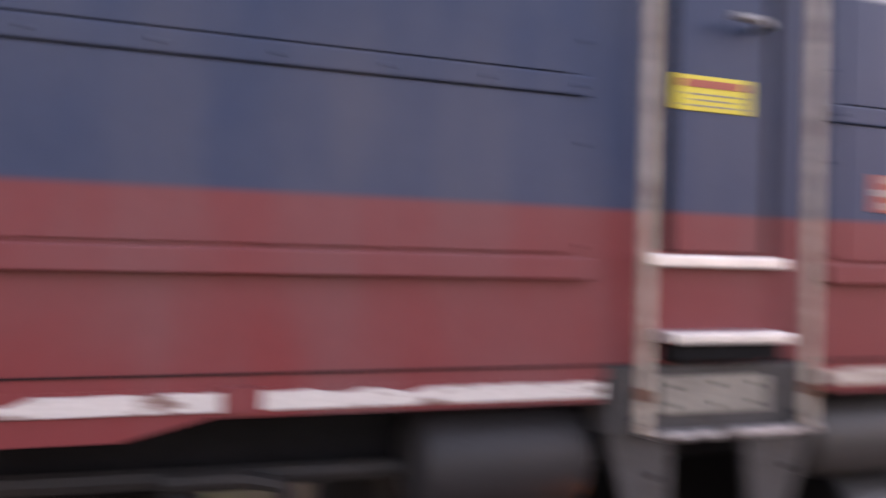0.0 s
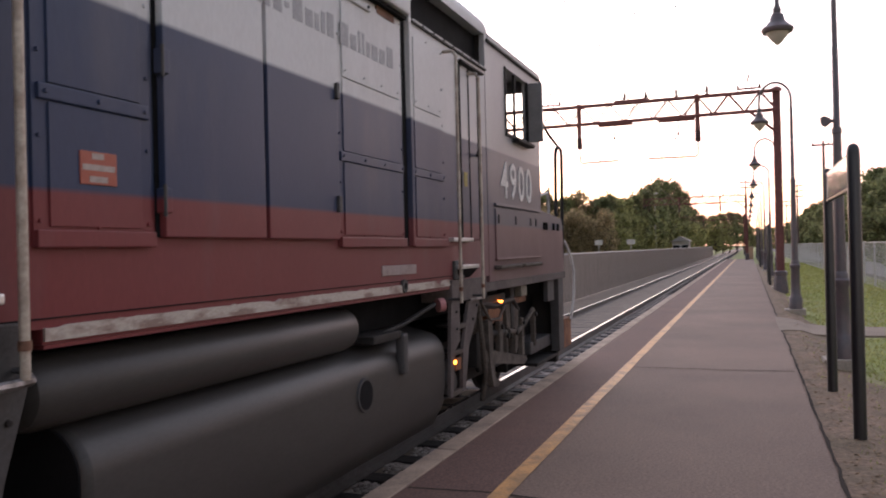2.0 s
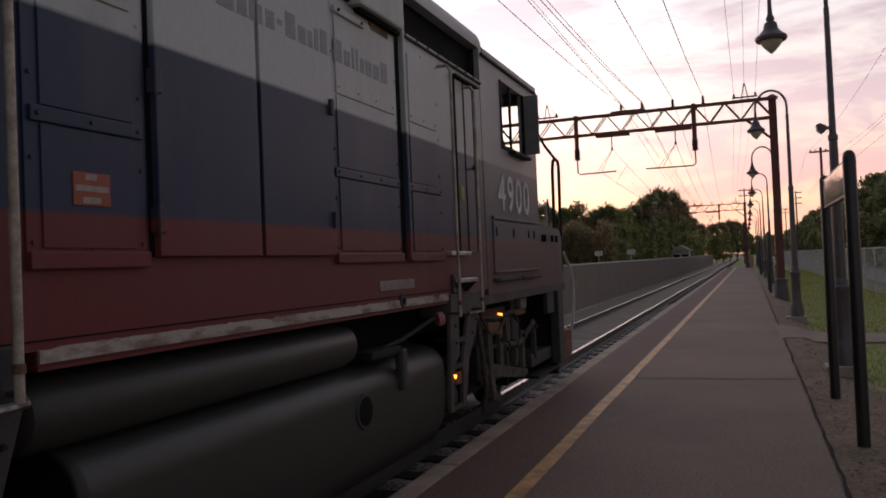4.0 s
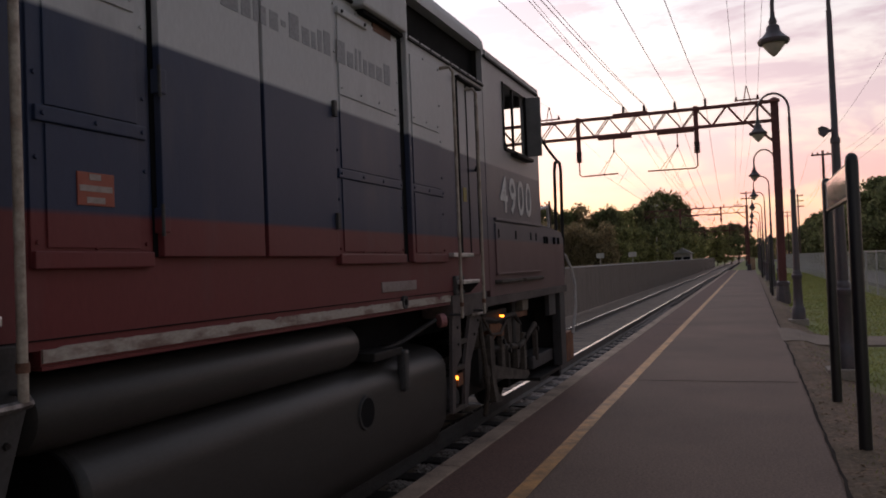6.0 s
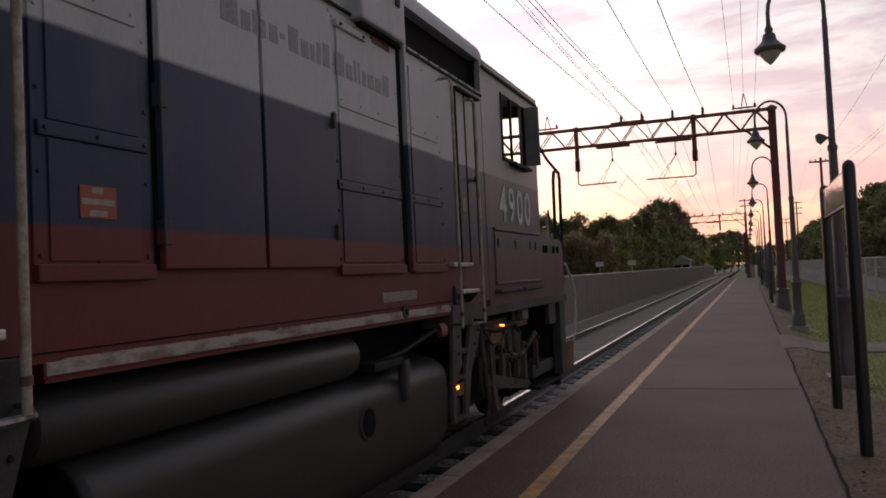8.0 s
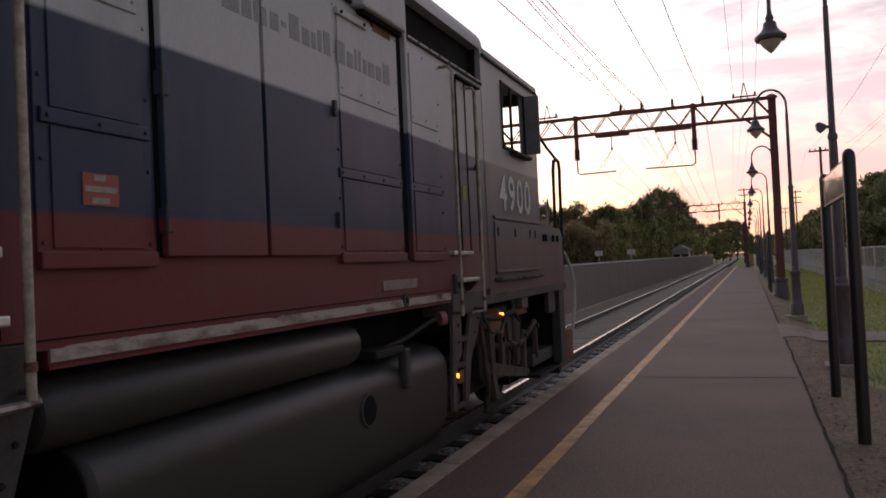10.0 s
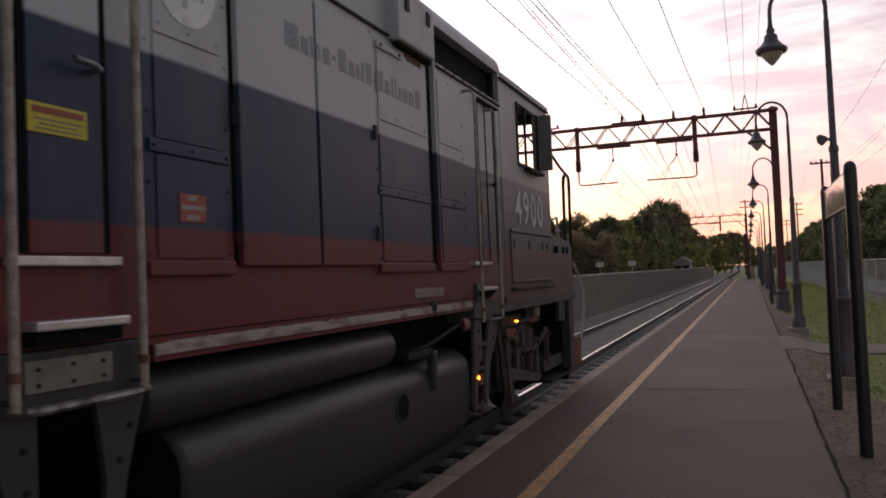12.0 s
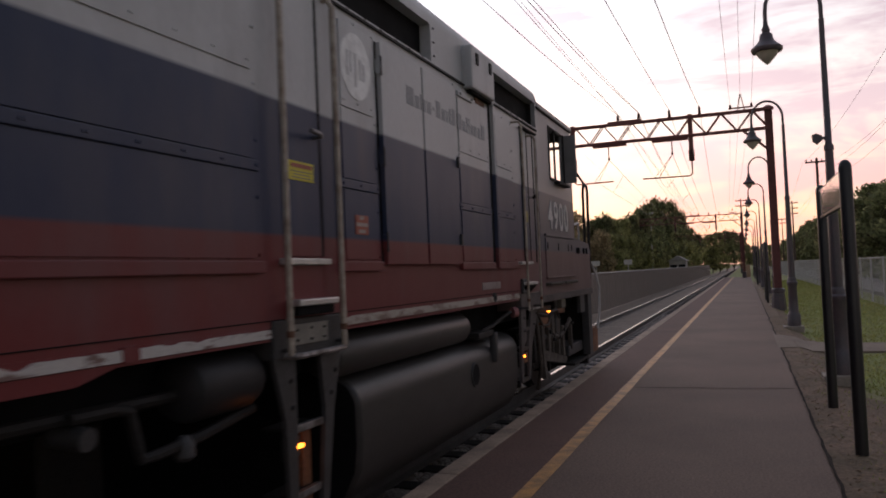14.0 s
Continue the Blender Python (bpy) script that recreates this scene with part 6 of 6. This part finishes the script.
# ---- trees, poles and houses beyond ----
def build_tree(name, seed, height, width, leaf, label, leaves=3000, low=0.18, size=0.30):
    rng = random.Random(seed)
    t = thing(name, (0, 0, 0), label, "tree")
    bm = bmesh.new()
    pts = [Vector((0, 0, -0.2))]
    for i in range(1, 7):
        pts.append(Vector((rng.uniform(-0.15, 0.15) * i * 0.4, rng.uniform(-0.15, 0.15) * i * 0.4, height * 0.13 * i)))
    for i, (a, b) in enumerate(zip(pts, pts[1:])):
        cyl(bm, a, b, height * 0.022 * (1 - i / 7.5), height * 0.022 * (1 - (i + 1) / 7.5), 8, caps=False)
    clumps = []
    for i in range(96):
        z = rng.uniform(low, 1.0)
        u = (z - low) / (1 - low)
        reach = width * (0.55 + 0.45 * math.sin(math.pi * min(1, u * 0.85 + 0.12))) * (1.0 if u < 0.6 else 1.25 - 0.95 * (u - 0.35))
        a, r = rng.uniform(0, 6.283), reach * rng.uniform(0.25, 1.0) * rng.uniform(0.75, 1.1)
        c = Vector((r * math.cos(a), r * math.sin(a), z * height))
        clumps.append((c, width * rng.uniform(0.08, 0.30)))
        j = pts[min(6, max(1, int(z * 5)))]
        mid = j.lerp(c, 0.5) + Vector((0, 0, -0.05 * height))
        cyl(bm, j - Vector((0, 0, 0.06 * height)), mid, height * 0.007, height * 0.004, 5, caps=False)
        cyl(bm, mid, c, height * 0.004, height * 0.0015, 5, caps=False)
    part("trunk", bm, M["bark"], t)
    V, F, k = [], [], 0
    nrng = np.random.RandomState(seed)
    for c, r in clumps:
        for _ in range(leaves // len(clumps)):
            d = nrng.normal(size=3)
            d /= np.linalg.norm(d)
            p = np.array(c) + d * r * (nrng.uniform(0.15, 1.0) ** 0.6 * 1.2) * np.array([1, 1, 0.72])
            s = size * nrng.uniform(0.5, 1.25)
            n = d * 0.6 + nrng.normal(size=3) * 0.6
            n /= np.linalg.norm(n)
            a = np.cross(n, nrng.normal(size=3))
            a /= np.linalg.norm(a)
            b = np.cross(n, a)
            V += [tuple(p - a * s), tuple(p + b * s * 0.55), tuple(p + a * s), tuple(p - b * s * 0.55)]
            F.append((k, k + 1, k + 2, k + 3))
            k += 4
    me = bpy.data.meshes.new("crown")
    me.from_pydata(V, [], F)
    me.materials.append(M[leaf])
    cr = new("crown", me)
    cr.parent = t
    return t


PROTOS = {
    "oak": build_tree("oak_tree", 11, 10.5, 4.2, "leaf_dark", "tall dark green broadleaf tree beyond the railway fence", 6200, 0.20, 0.27),
    "maple": build_tree("maple_tree", 12, 7.5, 3.6, "leaf_mid", "rounded green tree beyond the railway fence", 5600, 0.08, 0.23),
    "autumn": build_tree("autumn_tree", 13, 7.5, 3.4, "leaf_brown", "tree with browning autumn leaves beyond the fence", 4200, 0.10, 0.20),
    "hedge": build_tree("hedge_tree", 14, 7.0, 3.3, "leaf_dark", "dense dark roadside tree behind the wire fence", 6800, 0.02, 0.21),
}


def plant(kind, x, y, scale, turn, slim=1.0, first={}):
    ob = PROTOS[kind]
    if kind not in first:
        first[kind] = ob
        ob.location, ob.rotation_euler, ob.scale = (x, y, -0.1), (0, 0, turn), (scale * slim, scale * slim, scale)
        return
    c = copy_thing(ob, pose(x, y, -0.1, 0, 0, math.degrees(turn)))
    c.scale = (scale * slim, scale * slim, scale)


def plant_all():
    rng = random.Random(21)
    # skyline beyond the fence: azimuth and elevation of its crests and dips
    crest = [(-26, 3.6), (-22, 3.4), (-17, 3.6), (-13.5, 4.2), (-12.65, 3.3), (-11.4, 4.2), (-10.9, 4.2), (-10.3, 3.1), (-9.5, 3.75), (-8.95, 3.85), (-7.4, 3.6), (-6.4, 4.25), (-5.3, 4.72), (-4.7, 4.4), (-3.9, 3.4), (-3.45, 2.3), (-2.5, 1.95), (-1.5, 2.3), (-0.3, 2.1), (0.15, 1.2), (1.8, 1.2)]
    caz, cel = [c[0] for c in crest], [c[1] for c in crest]
    far_at = lambda az: float(np.interp(az, [-26, -9, -7, -5, -3.8, -3, 0, 2], [72, 82, 96, 110, 120, 170, 230, 280]))
    az = -25.5
    while az < 1.9:
        near = az < -3.4
        kind = "autumn" if az < -9.8 and rng.random() < 0.7 else ("oak" if -7 < az < -3.5 or rng.random() < 0.45 else "maple")
        left_row = [(az, far_at(az), float(np.interp(az, caz, cel)), kind)]
        if near:
            left_row.append((az + 0.35, far_at(az) * 0.84, float(np.interp(az + 0.35, caz, cel)) * rng.uniform(0.52, 0.74), "autumn" if az < -9.2 else "maple"))
        for a, d, el, kd in left_row:
            if a < -2.3:
                d = max(d, 11.5 / math.tan(radians(-a)))
            h = 1.7 + d * math.tan(radians(el))
            base = {"oak": 10.9, "maple": 8.0, "autumn": 7.9}[kd]
            plant(kd, d * math.tan(radians(a)), d, h / base, rng.uniform(0, 6.28), 0.66)
        az += 1.9 if az < -15 else (0.62 if near else 0.45)
    for az, el in ((12.5, 6.2), (10.6, 5.8), (9.2, 5.3), (8.2, 5.0), (7.4, 4.2), (6.7, 4.0), (6.1, 3.7), (5.6, 3.3), (5.1, 3.0), (4.6, 2.8), (4.2, 2.5), (3.8, 2.2), (3.4, 2.0), (3.0, 1.7), (2.6, 1.5), (15.0, 6.5), (18.0, 7), (22, 8)):
        x = 11.5 + rng.uniform(-1, 1)
        d = x / math.tan(radians(az))
        h = 1.65 + d * math.tan(radians(el))
        plant("hedge", x, d, h / 7.5, rng.uniform(0, 6.28))


plant_all()


def build_pole(x, y, h, arms):
    p = thing("utility_pole", (x, y, -0.1), "weathered wooden utility pole with crossarms", "utility pole", "utility poles")
    part("pole", cyl(bmesh.new(), (x, y, -0.3), (x, y, h), 0.15, 0.09, 10), M["pole_wood"], p)
    for i in range(arms):
        z = h - 0.3 - 0.8 * i
        a = part("crossarm", B(x - 0.8, x + 0.8, y - 0.06, y + 0.06, z - 0.06, z + 0.06), M["pole_wood"], p)
        for s in (-0.7, -0.35, 0.35, 0.7):
            part("insulator", cyl(bmesh.new(), (x + s, y, z + 0.05), (x + s, y, z + 0.22), 0.05, 0.03, 6), M["insulator"], a)


for px, py, ph, pa in ((5.4, 66, 9.2, 1), (7.1, 132, 10.6, 3), (-0.12, 128, 11.2, 2), (8.0, 190, 11, 2), (-14.5, 62, 6.5, 0), (-15.6, 62, 6.2, 0)):
    build_pole(px, py, ph, pa)


def build_road_wires():
    for k, (dz, dx) in enumerate(((8.9, -1.0), (8.9, 1.0), (8.0, 0.2), (7.2, 0.0))):
        bm = bmesh.new()
        tube(bm, sag_line((5.4 + dx, 10, dz - 0.2), (5.4 + dx, 66, dz), 0.9), 0.006, 5)
        tube(bm, sag_line((5.4 + dx, 66, dz), (7.1 + dx, 132, dz + 1.2), 0.9), 0.007, 5)
        solid("utility_wire", bm, M["wire"], "sagging utility wire along the road", "wire", "wires along the road")


build_road_wires()


def build_house(x, y, w, d, h):
    hs = thing("house", (x, y, -0.1), "pale house half hidden behind the trees", "house")
    part("wall", B(x - w / 2, x + w / 2, y, y + d, -0.2, h), M["house_white"], hs)
    part("roof", prism(bmesh.new(), [(x - w / 2 - 0.3, h), (x + w / 2 + 0.3, h), (x, h + w * 0.35)], "y", y - 0.3, y + d + 0.3), M["roof_grey"], hs)
    for s in (-0.25, 0.25):
        wn = part("window", B(x + s * w - 0.4, x + s * w + 0.4, y - 0.04, y + 0.02, h * 0.45, h * 0.8), M["black_gap"], hs)
        part("sill", B(x + s * w - 0.5, x + s * w + 0.5, y - 0.08, y + 0.02, h * 0.45 - 0.08, h * 0.45), M["house_white"], wn)


build_house(-7.9, 105, 2.0, 3.0, 2.2)


def build_road_sign(x, y):
    s = thing("road_sign", (x, y, -0.2), "small white sign on a thin post beyond the fence", "sign", "signs beyond the fence")
    part("post", cyl(bmesh.new(), (x, y, -0.3), (x, y, 2.15), 0.03, seg=8), M["galvanised"], s)
    part("plate", B(x - 0.28, x + 0.28, y - 0.05, y - 0.03, 1.85, 2.2, bevel=0.005), M["house_white"], s)


build_road_sign(-10.0, 58)
build_road_sign(-7.8, 58.5)


def build_street_lamp():
    x, y = -10.4, 100
    s = thing("street_lamp", (x, y, -0.1), "grey street lamp with a long level arm among the trees", "street lamp")
    part("pole", cyl(bmesh.new(), (x, y, -0.3), (x, y, 8.1), 0.09, 0.06, 8), M["galvanised"], s)
    part("arm", tube(bmesh.new(), [(x, y, 8.0), (x - 1.0, y, 8.05), (x - 3.4, y, 7.95)], 0.05, 6), M["galvanised"], s)
    part("lantern", B(x - 0.2, x + 0.35, y - 0.15, y + 0.15, 8.0, 8.2, bevel=0.04), M["galvanised"], s)


build_street_lamp()


# ---- what moves ----
def rolled(t):
    """Metres rolled at t, along straight stretches between the known times."""
    for (t0, s0), (t1, s1) in zip(ROLL, ROLL[1:]):
        if t <= t1:
            return s0 + (s1 - s0) * (t - t0) / (t1 - t0)
    return ROLL[-1][1]


def motions():
    walk(LOCO, [(t, pose(BASE[0], BASE[1] + s, BASE[2])) for t, s in ROLL])
    for w in WHEELS:
        c = w.location.copy()
        walk(w, [(t, pose(c.x, c.y, c.z, -math.degrees(rolled(t) / 0.508))) for t in [0.0, 8.5, 9.4, 10.5, 11.0, 11.5, 12.0, 12.5, 13.0, 13.25, 13.5, 13.75, 14.0]])


motions()
